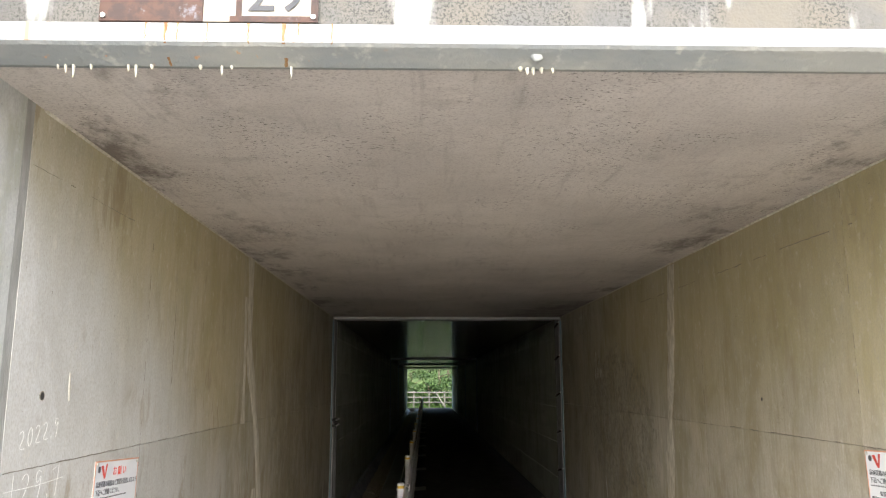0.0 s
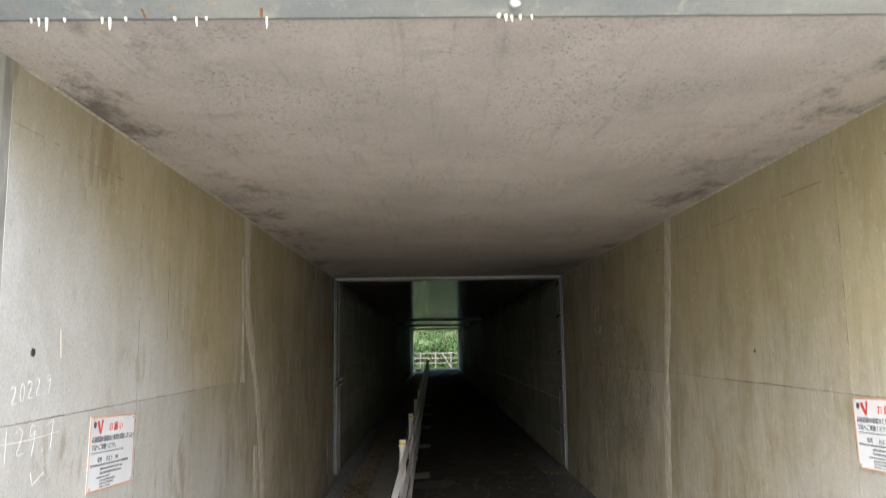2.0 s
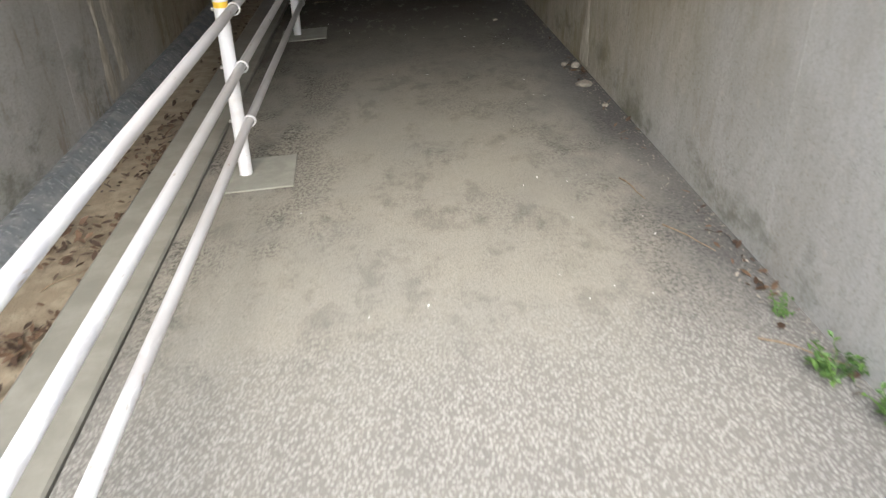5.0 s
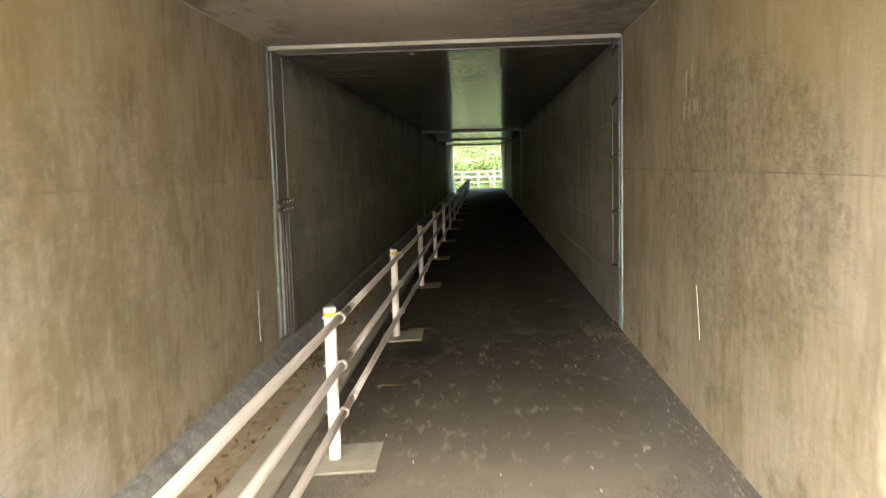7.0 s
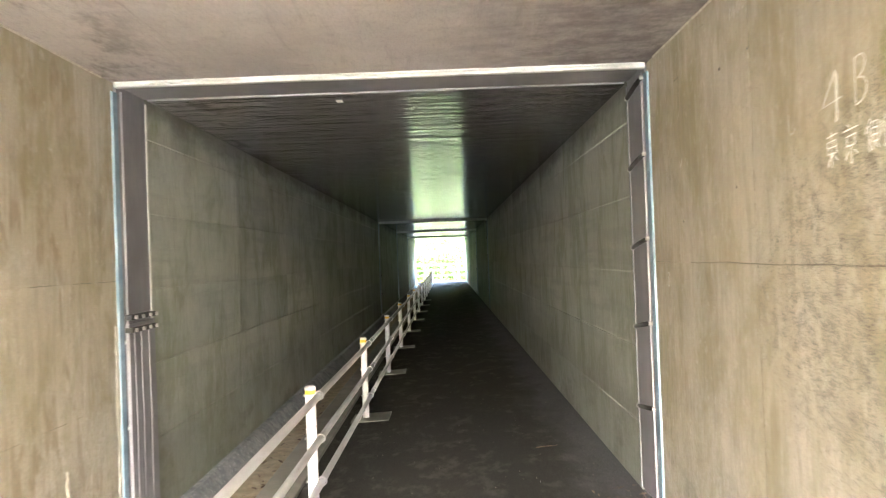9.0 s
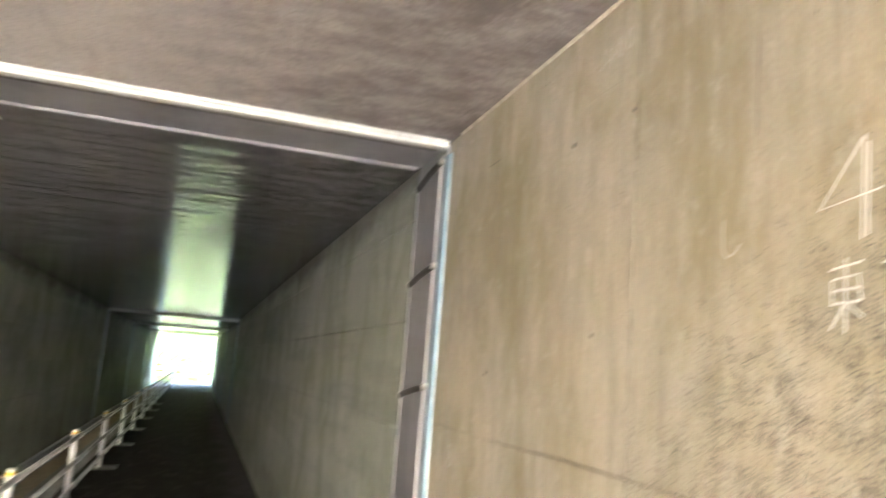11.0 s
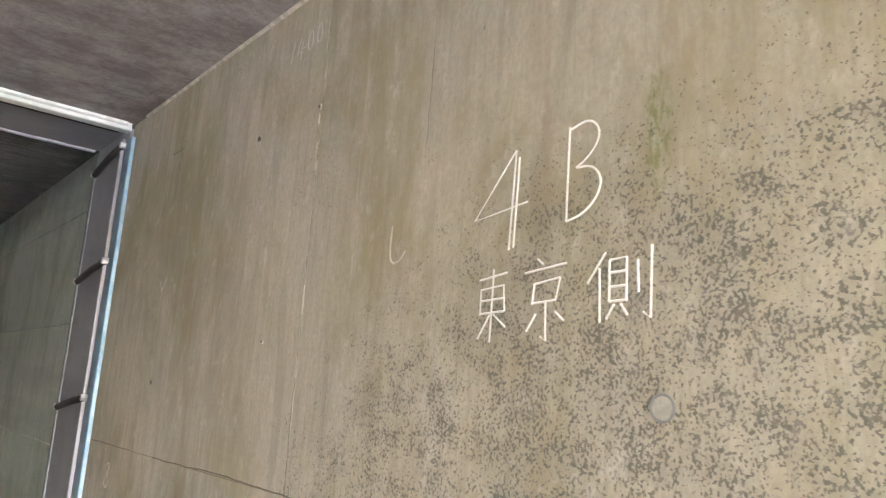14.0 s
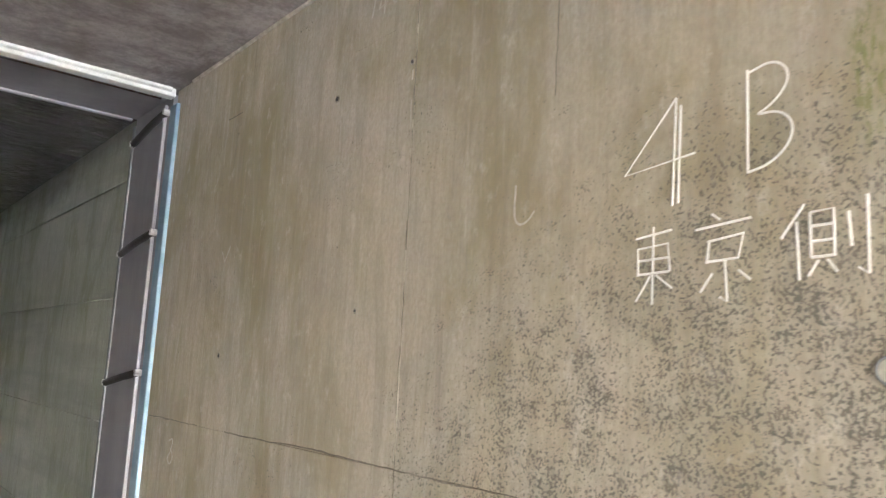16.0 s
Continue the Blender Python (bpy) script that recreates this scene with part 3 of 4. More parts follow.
def wing(side, name):
    s = side
    x0, x1 = sorted((s * HALF, s * (HALF + 0.4)))
    prof = [(-1.9, -0.25), (0.298, -0.25), (0.298, TOP), (-0.045, TOP), (-0.045, 2.9), (-0.4, 2.8), (-1.9, 0.9)]
    bm = prism(prof, x0, x1, axis="x")
    a, b = sorted((s * (HALF + 0.0008), s * (HALF + 0.4)))
    tagged(part("trim_joint_filler", boxed(a, b, 0.298, 0.345, -0.25, TOP), MAT["filler"]), "grey filler strip set back in the wing wall joint", "trim", kind="structure")
    return tagged(part(name, bm, MAT["wall_out"]), "pale weathered concrete wing wall at the entrance", "wall", kind="structure")


wing(-1, "wall_wing_west")
wing(1, "wall_wing_east")
FW = 7.0
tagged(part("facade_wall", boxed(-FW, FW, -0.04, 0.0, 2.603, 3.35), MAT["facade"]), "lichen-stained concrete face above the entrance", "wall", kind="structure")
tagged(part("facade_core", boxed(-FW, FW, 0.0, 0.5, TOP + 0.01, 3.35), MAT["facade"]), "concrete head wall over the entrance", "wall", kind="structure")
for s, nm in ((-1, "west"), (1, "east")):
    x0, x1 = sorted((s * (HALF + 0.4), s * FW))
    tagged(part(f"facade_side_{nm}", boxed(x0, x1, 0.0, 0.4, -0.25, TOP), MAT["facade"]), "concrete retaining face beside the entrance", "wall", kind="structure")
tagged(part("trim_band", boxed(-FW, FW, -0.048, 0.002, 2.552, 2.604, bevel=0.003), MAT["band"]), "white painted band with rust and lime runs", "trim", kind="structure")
tagged(part("trim_lip", prism([(-0.047, 2.553), (-0.04, 2.545), (0.012, 2.512), (0.03, 2.514), (0.03, 2.553)], -FW, FW, axis="x"), MAT["lip"]), "grey lime-crusted drip edge under the band", "trim", kind="structure")

crack = tube([(-HALF - 0.0005, y, z) for y, z in ((0.36, 0.47), (0.52, 0.5), (0.66, 0.505), (0.8, 0.535), (0.95, 0.55), (1.08, 0.585), (1.22, 0.6), (1.375, 0.63))], 0.0028, 6)
tagged(part("wall_crack", crack, bpy.data.materials["dark_rubber"]), "ragged dark pour line low on pale concrete", "crack", kind="structure")


def broken_line(label, spots, radius, share, seed, material="seam"):
    """A crumbling joint line: short ragged pieces with gaps between them."""
    rnd = random.Random(seed)
    bm = bmesh.new()
    i = 0
    while i < len(spots) - 1:
        n = rnd.randint(1, 5)
        run = spots[i:i + n + 1]
        i += n
        if len(run) < 2 or rnd.random() > share:
            continue
        r = radius * rnd.uniform(0.25, 0.8)
        one = tube([Vector(p) + Vector((0, rnd.uniform(-1, 1), rnd.uniform(-1, 1))) * radius * 0.6 for p in run], r, 5)
        me = bpy.data.meshes.new("tmp")
        one.to_mesh(me)
        one.free()
        bm.from_mesh(me)
        bpy.data.meshes.remove(me)
    tagged(part("wall_crack", bm, MAT[material]), label, "crack", kind="structure")


def level_line(side, y0, y1, z, radius, share, seed, material="seam"):
    n = int((y1 - y0) / 0.03)
    broken_line("broken dark pour line along the concrete wall", [(side * (HALF + 0.0004), y0 + (y1 - y0) * k / n, z + 0.006 * noise.noise((k * 0.07, seed, 0))) for k in range(n + 1)], radius, share, seed, material)


def upright_line(side, y, z0, z1, radius, share, seed, material="seam"):
    n = int((z1 - z0) / 0.02)
    broken_line("broken dark upright joint line in the concrete wall", [(side * (HALF + 0.0003), y + 0.006 * noise.noise((k * 0.1, seed, 0)), z0 + (z1 - z0) * k / n) for k in range(n + 1)], radius, share, seed, material)


level_line(1, 0.5, 4.2, 2.342, 0.003, 0.6, 1)
level_line(1, 5.8, 7.35, 2.328, 0.002, 0.4, 2)
level_line(1, 0.4, 3.0, 1.458, 0.003, 0.75, 3)
level_line(1, 4.3, 7.7, 1.458, 0.0026, 0.85, 4)
level_line(-1, 0.36, 1.25, 2.35, 0.0028, 0.7, 5)
level_line(-1, 0.36, 1.37, 1.458, 0.003, 0.85, 6)
level_line(-1, 1.5, 2.8, 1.458, 0.0035, 0.75, 7)
level_line(-1, 4.4, 7.7, 1.458, 0.0025, 0.55, 8)
level_line(-1, 5.2, 7.3, 0.82, 0.002, 0.4, 9)
upright_line(1, 1.172, 1.2, 2.5, 0.0028, 0.55, 10)
upright_line(1, 2.865, 0.5, 1.9, 0.0028, 0.7, 11)
upright_line(1, 6.392, 0.3, 2.5, 0.0022, 0.8, 12)
upright_line(1, 6.398, 2.1, 2.52, 0.0022, 0.5, 13, "lime")
upright_line(-1, 1.378, 0.2, 2.4, 0.0022, 0.6, 14)
upright_line(-1, 1.72, 1.7, 2.2, 0.003, 0.6, 15)
upright_line(1, 6.02, 1.95, 2.42, 0.0018, 0.35, 16)

# ---- embankment over the passage: unseen, added to shade the far opening ----
for s0, nm in ((-1, "west"), (1, "east")):
    x0, x1 = sorted((s0 * (HALF + T + 0.01), s0 * 25))
    tagged(part(f"ground_embankment_{nm}", boxed(x0, x1, 0.51, 46.0, -0.25, 2.985), MAT["earth"]), "earth mass beside the passage", "embankment", kind="structure")

bank = prism([(0.55, 2.99), (0.55, 3.3), (7.0, 8.0), (40.0, 8.0), (46.0, 5.0), (46.0, 2.99)], -25, 25, axis="x")
tagged(part("ground_embankment", bank, MAT["earth"]), "unseen grassy embankment over the passage, shading the far opening", "embankment", kind="structure")

# ---- approach road and far side ----
# Unseen ground outside, added and kept pale to bounce light under the roof.
tagged(part("road_south", boxed(-9, 9, -30, -6.0, -0.3, 0.02), MAT["road"]), "unseen pale road before the entrance, added to bounce light in", "road", kind="structure")
for s0, nm in ((-1, "west"), (1, "east")):
    x0, x1 = sorted((s0 * (HALF + 0.41), s0 * 9))
    tagged(part(f"pavement_{nm}", boxed(x0, x1, -6.0, 0.0, -0.3, -0.02), MAT["road"]), "unseen pale apron beside the entrance, added to bounce light in", "pavement", kind="structure")
tagged(part("road_north", boxed(-9, 9, END + 1.5, END + 3.6, -0.3, 0.03), MAT["floor"]), "worn asphalt lane beyond the far opening", "road", kind="structure")


# ---- expansion joint covers ----
def joint_cover(y, detail):
    """Sheet steel lining of a wall joint with angle trims, rubber straps and bolts."""
    t = thing("expansion_joint_cover", "galvanised steel expansion joint cover round the passage" if detail else "dark steel expansion joint cover deep in the passage", "joint cover", "joint covers", at=(0, y, 0))
    g = 0.004
    side_top = TOP - g
    for s in (-1, 1):
        x0, x1 = sorted((s * (HALF - g), s * (HALF + 0.02)))
        zb = 0.12 if s > 0 else 0.1
        part("side_plate", boxed(x0, x1, 0.03, JW - 0.012, zb, side_top), MAT["steel"], t)
        fold = sorted((s * (HALF - g - 0.012), s * (HALF - g)))
        part("fold", boxed(fold[0], fold[1], 0.075, 0.09, zb, side_top - 0.03, bevel=0.002), MAT["steel"], t)
        xa, xb = sorted((s * (HALF - 0.013), s * (HALF + 0.01)))
        part("angle_trim", boxed(xa, xb, -0.032, 0.028, zb, TOP - 0.05, bevel=0.004), MAT["trim"], t, "pale blue-grey galvanised angle")
        xa, xb = sorted((s * (HALF - 0.009), s * (HALF + 0.01)))
        part("back_trim", boxed(xa, xb, JW - 0.012, JW + 0.012, zb, TOP - 0.03, bevel=0.003), MAT["caulk"] if s < 0 and detail else MAT["gutter"], t)
        for z in (2.44, 2.02, 1.555, 1.09, 0.62):
            if s < 0 and z > 1.3:
                continue
            xs = s * (HALF - g - 0.011)
            st = part("strap", tube([(xs, 0.06, z + 0.03), (xs - s * 0.004, 0.2, z + 0.012), (xs, JW - 0.04, z - 0.015)], 0.013, 8), MAT["strap"], t, "dark rubber strap", True)
            for yy, dz in ((0.055, 0.03), (JW - 0.035, -0.015)):
                part("bolt", tube([(xs + s * 0.01, yy, z + dz), (xs - s * 0.012, yy, z + dz)], 0.011, 8), MAT["bolt"], st)
    part("top_plate", boxed(-HALF + g, HALF - g, 0.03, JW - 0.012, TOP - g, TOP + 0.02), MAT["steel"], t)
    part("angle_trim", boxed(-HALF + 0.012, HALF - 0.012, -0.014, 0.03, TOP - (0.028 if detail else 0.06), TOP + 0.01, bevel=0.004), MAT["caulk"], t, "pale galvanised angle with white sealant")
    part("back_trim", boxed(-HALF + 0.02, HALF - 0.02, JW - 0.012, JW + 0.006, TOP - 0.012, TOP + 0.01, bevel=0.003), MAT["steel"], t)
    part("fold", boxed(-HALF + 0.03, HALF - 0.03, 0.07, 0.085, TOP - g - 0.012, TOP - g, bevel=0.002), MAT["rust"] if detail else MAT["steel"], t, "rust-stained fold" if detail else "")
    if detail:
        bead = [(-HALF + 0.02 + k * 0.05, -0.018 - 0.003 * noise.noise((k * 0.4, 2, 0)), TOP - 0.006 - 0.003 * noise.noise((k * 0.3, 1, 1))) for k in range(58)]
        seal = tube(bead, 0.009, 7)
        part("sealant", seal, MAT["caulk"], t, "white sealant bead")
        low = part("lower_cover", boxed(-HALF + 0.0125, -HALF + 0.034, 0.04, JW - 0.03, 0.1, 1.225, bevel=0.004), MAT["steel"], t, "dented lower cover sheet with lime runs")
        for yy in (0.1, 0.19, 0.3):
            part("rib", tube([(-HALF + 0.036, yy, 0.12), (-HALF + 0.038, yy + 0.004, 0.7), (-HALF + 0.036, yy, 1.2)], 0.004, 6), MAT["steel"], low, smooth=True)
        for z in (1.255, 1.185):
            part("clamp_bar", boxed(-HALF + 0.0125, -HALF + 0.055, 0.03, JW - 0.05, z - 0.014, z + 0.014, bevel=0.003), MAT["strap"], low, "dark clamp bar")
            for yy in (0.07, 0.17, 0.27, 0.36):
                part("bolt", tube([(-HALF + 0.05, yy, z), (-HALF + 0.068, yy, z)], 0.011, 6), MAT["bolt"], low)
    return t


for k, j in enumerate(JOINTS):
    joint_cover(j, k == 0)


def crust(name, label, side, course, width, wob, seed):
    """A knobbly vertical run of lime standing a few millimetres off the wall."""
    bm = bmesh.new()
    rows, n = [], 60
    z0, z1 = course[0][0], course[-1][0]
    for i in range(n + 1):
        z = z0 + (z1 - z0) * i / n
        for (za, ya), (zb, yb) in zip(course, course[1:]):
            if za <= z <= zb + 1e-6:
                y = ya + (yb - ya) * (z - za) / (zb - za)
        c = y + wob * noise.noise((z * 0.8, seed, 0))
        w = width * max(0.3, 0.8 + 0.7 * noise.noise((z * 3.1, seed, 5)))
        x = side * HALF
        row = []
        for u, d in ((-1, -0.001), (-0.55, 0.004), (0.0, 0.006), (0.55, 0.004), (1, -0.001)):
            dd = d + (0.002 * noise.noise((u * 3, z * 9, seed)) if d > 0 else 0)
            row.append(bm.verts.new((x - side * dd, c + u * w / 2 + 0.018 * noise.noise((z * 14, u, seed)) + 0.008 * noise.noise((z * 45, u * 2, seed)), z)))
        rows.append(row)
    for a, b in zip(rows, rows[1:]):
        for k in range(4):
            bm.faces.new((a[k], a[k + 1], b[k + 1], b[k]) if side < 0 else (a[k + 1], a[k], b[k], b[k + 1]))
    return tagged(part(name, bm, MAT["lime"], smooth=True), label, "lime crust", "lime runs")


crust("lime_run", "long pale lime run down the ochre wall", -1, ((0.1, 3.86), (0.9, 3.7), (1.35, 3.56), (1.9, 3.27), (2.53, 3.2)), 0.2, 0.04, 1)
crust("lime_run", "short pale lime run beside a longer one", -1, ((1.45, 3.14), (2.26, 3.09)), 0.1, 0.03, 2)
crust("lime_run", "pale lime run reaching the floor edge", -1, ((0.05, 3.6), (1.0, 3.52)), 0.14, 0.05, 3)
crust("lime_run", "long pale mortar run at the wall crack", 1, ((0.12, 3.68), (1.46, 3.56), (2.52, 3.36)), 0.2, 0.04, 4)
crust("lime_run", "white lime crust beside the joint cover", -1, ((0.1, 7.68), (1.22, 7.69)), 0.06, 0.012, 5)
crust("lime_run", "thin pale lime run low on the streaked wall", -1, ((0.2, 7.15), (0.6, 7.14)), 0.05, 0.02, 6)


for s0, nm in ((-1, "west"), (1, "east")):
    line = [(s0 * (HALF - 0.002), 0.4 + k * 0.12, TOP - 0.002 + 0.003 * noise.noise((k * 0.5, s0, 0))) for k in range(61)]
    tagged(part(f"trim_lime_seam_{nm}", tube(line, 0.006, 6), MAT["lime"], smooth=True), "thin pale lime line where wall meets ceiling", "trim", kind="structure")

# ---- handrail ----
PX, STEP, FIRST = -0.5, 2.845, -0.43
RAILS = (0.756, 0.504, 0.252)


def settle(y):
    """The fence line drops a little along the passage."""
    return 0.036 - 0.0066 * min(max(y, 0.0), 10.5)


def post():
    t = thing("handrail_post", "white painted steel handrail post with yellow band", "post", "handrail posts")
    part("tube", tube([(0, 0, -0.06), (0, 0, 0.765)], 0.031, 20, taper=1.0), MAT["paint"], t, smooth=False)
    part("band", tube([(0, 0, 0.765), (0, 0, 0.79)], 0.0318, 20), MAT["yellow"], t, "yellow reflective band")
    cap = tube([(0, 0, 0.79), (0, 0, 0.806), (0, 0, 0.812)], 0.033, 20)
    for v in cap.verts:
        if v.co.z > 0.81:
            v.co.x *= 0.8
            v.co.y *= 0.8
    part("cap", cap, MAT["paint"], t)
    for z in RAILS:
        ring = []
        for k in range(13):
            a = math.pi * 2 * k / 12
            ring.append((0.053 + 0.026 * math.cos(a), 0.0, z + 0.026 * math.sin(a)))
        c = tube(ring, 0.0045, 6, ends=False)
        for v in c.verts:
            v.co.y *= 3.2
        cl = part("clamp", c, MAT["rail"], t, smooth=True)
        part("bolt", tube([(-0.042, 0, z), (-0.028, 0, z)], 0.008, 6), MAT["bolt"], cl)
    return t


first_post = post()
first_post.location = (PX, FIRST, settle(FIRST))
for k in range(1, 18):
    copy_thing(first_post, pose(PX, FIRST + STEP * k, settle(FIRST + STEP * k), 0, random.uniform(-0.5, 0.5), 0))
def pipe_rail(z):
    """One pipe rail: lengths of two bays, joined by short sleeves."""
    t = thing("handrail", "long dull white pipe rail with worn paint", "handrail", "handrail pipes")
    for k in range(0, 17, 2):
        ya = FIRST - 0.12 if k == 0 else FIRST + STEP * k + 0.3
        yb = FIRST + STEP * min(k + 2, 17) + 0.3
        n = 8
        pts = [(PX + 0.053 + 0.0015 * math.sin(k + i), ya + (yb - ya) * i / n, z + settle(ya + (yb - ya) * i / n)) for i in range(n + 1)]
        part("pipe", tube(pts, 0.0205, 16), MAT["rail"], t, smooth=True)
        part("sleeve", tube([(pts[-1][0], yb - 0.05, pts[-1][2]), (pts[-1][0], yb + 0.05, pts[-1][2])], 0.0232, 16), MAT["rail"], t)
    return t


for z in RAILS:
    pipe_rail(z)


def mortar_pad():
    bm = boxed(-0.13, 0.235, -0.2, 0.19, -0.03, 0.006, bevel=0.003)
    for v in bm.verts:
        v.co.z += FALL * (v.co.x)
        v.co.x += 0.008 * noise.noise((v.co.y * 9, v.co.x * 9, 1))
    return bm


pad = tagged(part("mortar_pad", mortar_pad(), MAT["patch"]), "pale square mortar pad round a post foot", "mortar pad", "mortar pads")
pad.location = (PX, FIRST, 0.0015)
for k in range(1, 12):
    copy_thing(pad, pose(PX, FIRST + STEP * k, 0.0015, 0, 0, random.uniform(-2, 2)))

# ---- notices ----
LEFT_FACE = Matrix(((0, 0, 1, 0), (1, 0, 0, 0), (0, 1, 0, 0), (0, 0, 0, 1)))
RIGHT_FACE = Matrix(((0, 0, -1, 0), (-1, 0, 0, 0), (0, 1, 0, 0), (0, 0, 0, 1)))


def notice(face, y, z, lean, label):
    w, h = 0.405, 0.268
    side = -1 if face is LEFT_FACE else 1
    t = thing("notice_board", label, "sign", "notice boards")
    t.matrix_world = Matrix.Translation((side * (HALF - 0.002), y, z)) @ face @ pose(0, 0, 0, 0, 0, lean)
    part("sheet", boxed(-w / 2, w / 2, -h / 2, h / 2, 0, 0.003), MAT["sign"], t)
    for a in ((-w / 2, w / 2, h / 2 - 0.005, h / 2), (-w / 2, w / 2, -h / 2, -h / 2 + 0.005), (-w / 2, -w / 2 + 0.004, -h / 2 + 0.005, h / 2 - 0.005), (w / 2 - 0.004, w / 2, -h / 2 + 0.005, h / 2 - 0.005)):
        part("border", boxed(*a, 0.001, 0.0038), MAT["sign_orange"], t)
    for sx in (-1, 1):
        for sy in (-1, 1):
            part("screw", tube([(sx * (w / 2 - 0.014), sy * (h / 2 - 0.012), 0.002), (sx * (w / 2 - 0.014), sy * (h / 2 - 0.012), 0.007)], 0.007, 8), MAT["bolt"], t)
    mark = bmesh.new()
    v = [mark.verts.new((x, y2, 0.0042)) for x, y2 in ((-0.155, 0.115), (-0.135, 0.118), (-0.118, 0.085), (-0.112, 0.122), (-0.098, 0.122), (-0.112, 0.07), (-0.124, 0.07))]
    mark.faces.new(v)
    part("emblem", mark, MAT["sign_red"], t, "red angular emblem")
    dot = bmesh.new()
    bmesh.ops.create_circle(dot, cap_ends=True, segments=16, radius=0.012, matrix=Matrix.Translation((-0.168, 0.104, 0.0042)))
    part("emblem", dot, MAT["ink"], t, "dark round emblem")
    lettering("heading", "お 願 い", 0.036, MAT["sign_red"], t, pose(-0.045, 0.08, 0.0035), label="red heading letters")
    lettering("text_line", "高速道路の損傷など異状を発見しましたら", 0.0215, MAT["ink"], t, pose(-0.185, 0.043, 0.0035) @ Matrix.Diagonal((0.95, 1.05, 1, 1)))
    lettering("text_line", "下記へご連絡ください。", 0.0215, MAT["ink"], t, pose(-0.185, 0.015, 0.0035) @ Matrix.Diagonal((0.95, 1.05, 1, 1)))
    lettering("text_line", "位置　　八王子　29.7", 0.019, MAT["ink"], t, pose(-0.13, -0.03, 0.0035))
    rnd = random.Random(4)
    for x0, x1, yy, hh in ((-0.185, 0.10, 0.001, 0.005), (-0.185, 0.15, -0.045, 0.008), (-0.10, 0.10, -0.061, 0.008), (-0.10, 0.09, -0.076, 0.008), (-0.13, -0.02, -0.09, 0.007), (-0.10, 0.03, -0.102, 0.007), (-0.10, 0.02, -0.113, 0.007), (-0.10, -0.01, -0.123, 0.005)):
        bars = bmesh.new()
        x = x0
        while x < x1:
            wd = rnd.uniform(0.004, 0.011)
            box(bars, x, x + wd, yy, yy + hh * rnd.uniform(0.7, 1), 0.003, 0.0036)
            x += wd + rnd.uniform(0.002, 0.005)
        part("text_line", bars, MAT["ink"], t)
    return t


notice(LEFT_FACE, 1.148, 1.287, -3.2, "white printed notice with orange border on pale concrete")
notice(RIGHT_FACE, 0.957, 1.32, 2.7, "white printed notice with orange border on ochre concrete")


# ---- number plate over the entrance ----
plate = thing("number_plate", "rusted enamel plate with a white number panel", "sign", at=(-1.105, -0.0415, 2.607))
part("rust_panel", boxed(0.0, 0.262, -0.006, 0.0, 0.0, 0.27, bevel=0.002), MAT["rust"], plate, "heavily rusted enamel panel")
part("number_panel", boxed(0.262, 0.554, -0.006, 0.0, 0.0, 0.27, bevel=0.002), MAT["enamel"], plate, "white enamel panel with rust edge")
part("rust_edge", boxed(0.330, 0.554, -0.008, -0.005, 0.0, 0.016), MAT["rust"], plate)
part("rust_edge", boxed(0.535, 0.554, -0.008, -0.005, 0.016, 0.27), MAT["rust"], plate)
part("rust_edge", boxed(0.345, 0.36, -0.008, -0.005, 0.016, 0.27), MAT["rust"], plate)
for x in (0.012, 0.542):
    part("bolt", tube([(x, -0.012, 0.014), (x, 0.0, 0.014)], 0.006, 8), MAT["bolt"], plate)
lettering("number", "29", 0.155, MAT["number_paint"], plate, Matrix.Translation((0.370, -0.0085, 0.03)) @ pose(0, 0, 0, 90, 0, 0), label="dark grey number")


# ---- rust streaks under the plate ----
def rust_streak(x, width, length, seed):
    """A thin stain running down the band and over its drip edge."""
    bm = bmesh.new()
    rows = []
    for k in range(17):
        d = length * k / 16
        if d < 0.051:
            y, z = -0.0488, 2.604 - d
        else:
            u = min(1.0, (d - 0.051) / 0.075)
            y, z = -0.0488 + 0.060 * u, 2.553 - 0.042 * u
        c = x + 0.003 * noise.noise((k * 0.35, seed, 0))
        w = width * (0.45 + 0.5 * abs(noise.noise((k * 0.5, seed, 4))) + 0.3 * (k < 3))
        rows.append([bm.verts.new((c - w, y, z)), bm.verts.new((c + w, y, z))])
    for a, b in zip(rows, rows[1:]):
        bm.faces.new((a[0], b[0], b[1], a[1]))
    tagged(part("trim_rust_streak", bm, MAT["rust_run"]), "orange rust streak down the white band", "stain", kind="structure")


for k, (x, w, l) in enumerate(((-0.935, 0.0055, 0.125), (-0.905, 0.003, 0.05), (-0.726, 0.004, 0.07), (-0.637, 0.007, 0.125), (-0.60, 0.003, 0.045), (-0.985, 0.003, 0.045), (-0.83, 0.0025, 0.05), (-0.515, 0.003, 0.06))):
    rust_streak(x, w, l, k)

# ---- lime drips on the entrance edge ----
def drip(x, length, r):
    bm = tube([(0, 0, 0.004), (0, 0, -length * 0.3), (0.001, 0, -length * 0.7), (0, 0, -length)], r, 7, taper=0.3)
    o = tagged(part("lime_drip", bm, MAT["lime"], smooth=True), "small white lime stalactite under the entrance edge", "stalactite", "lime stalactites")
    o.location = (x, 0.012, 2.513)


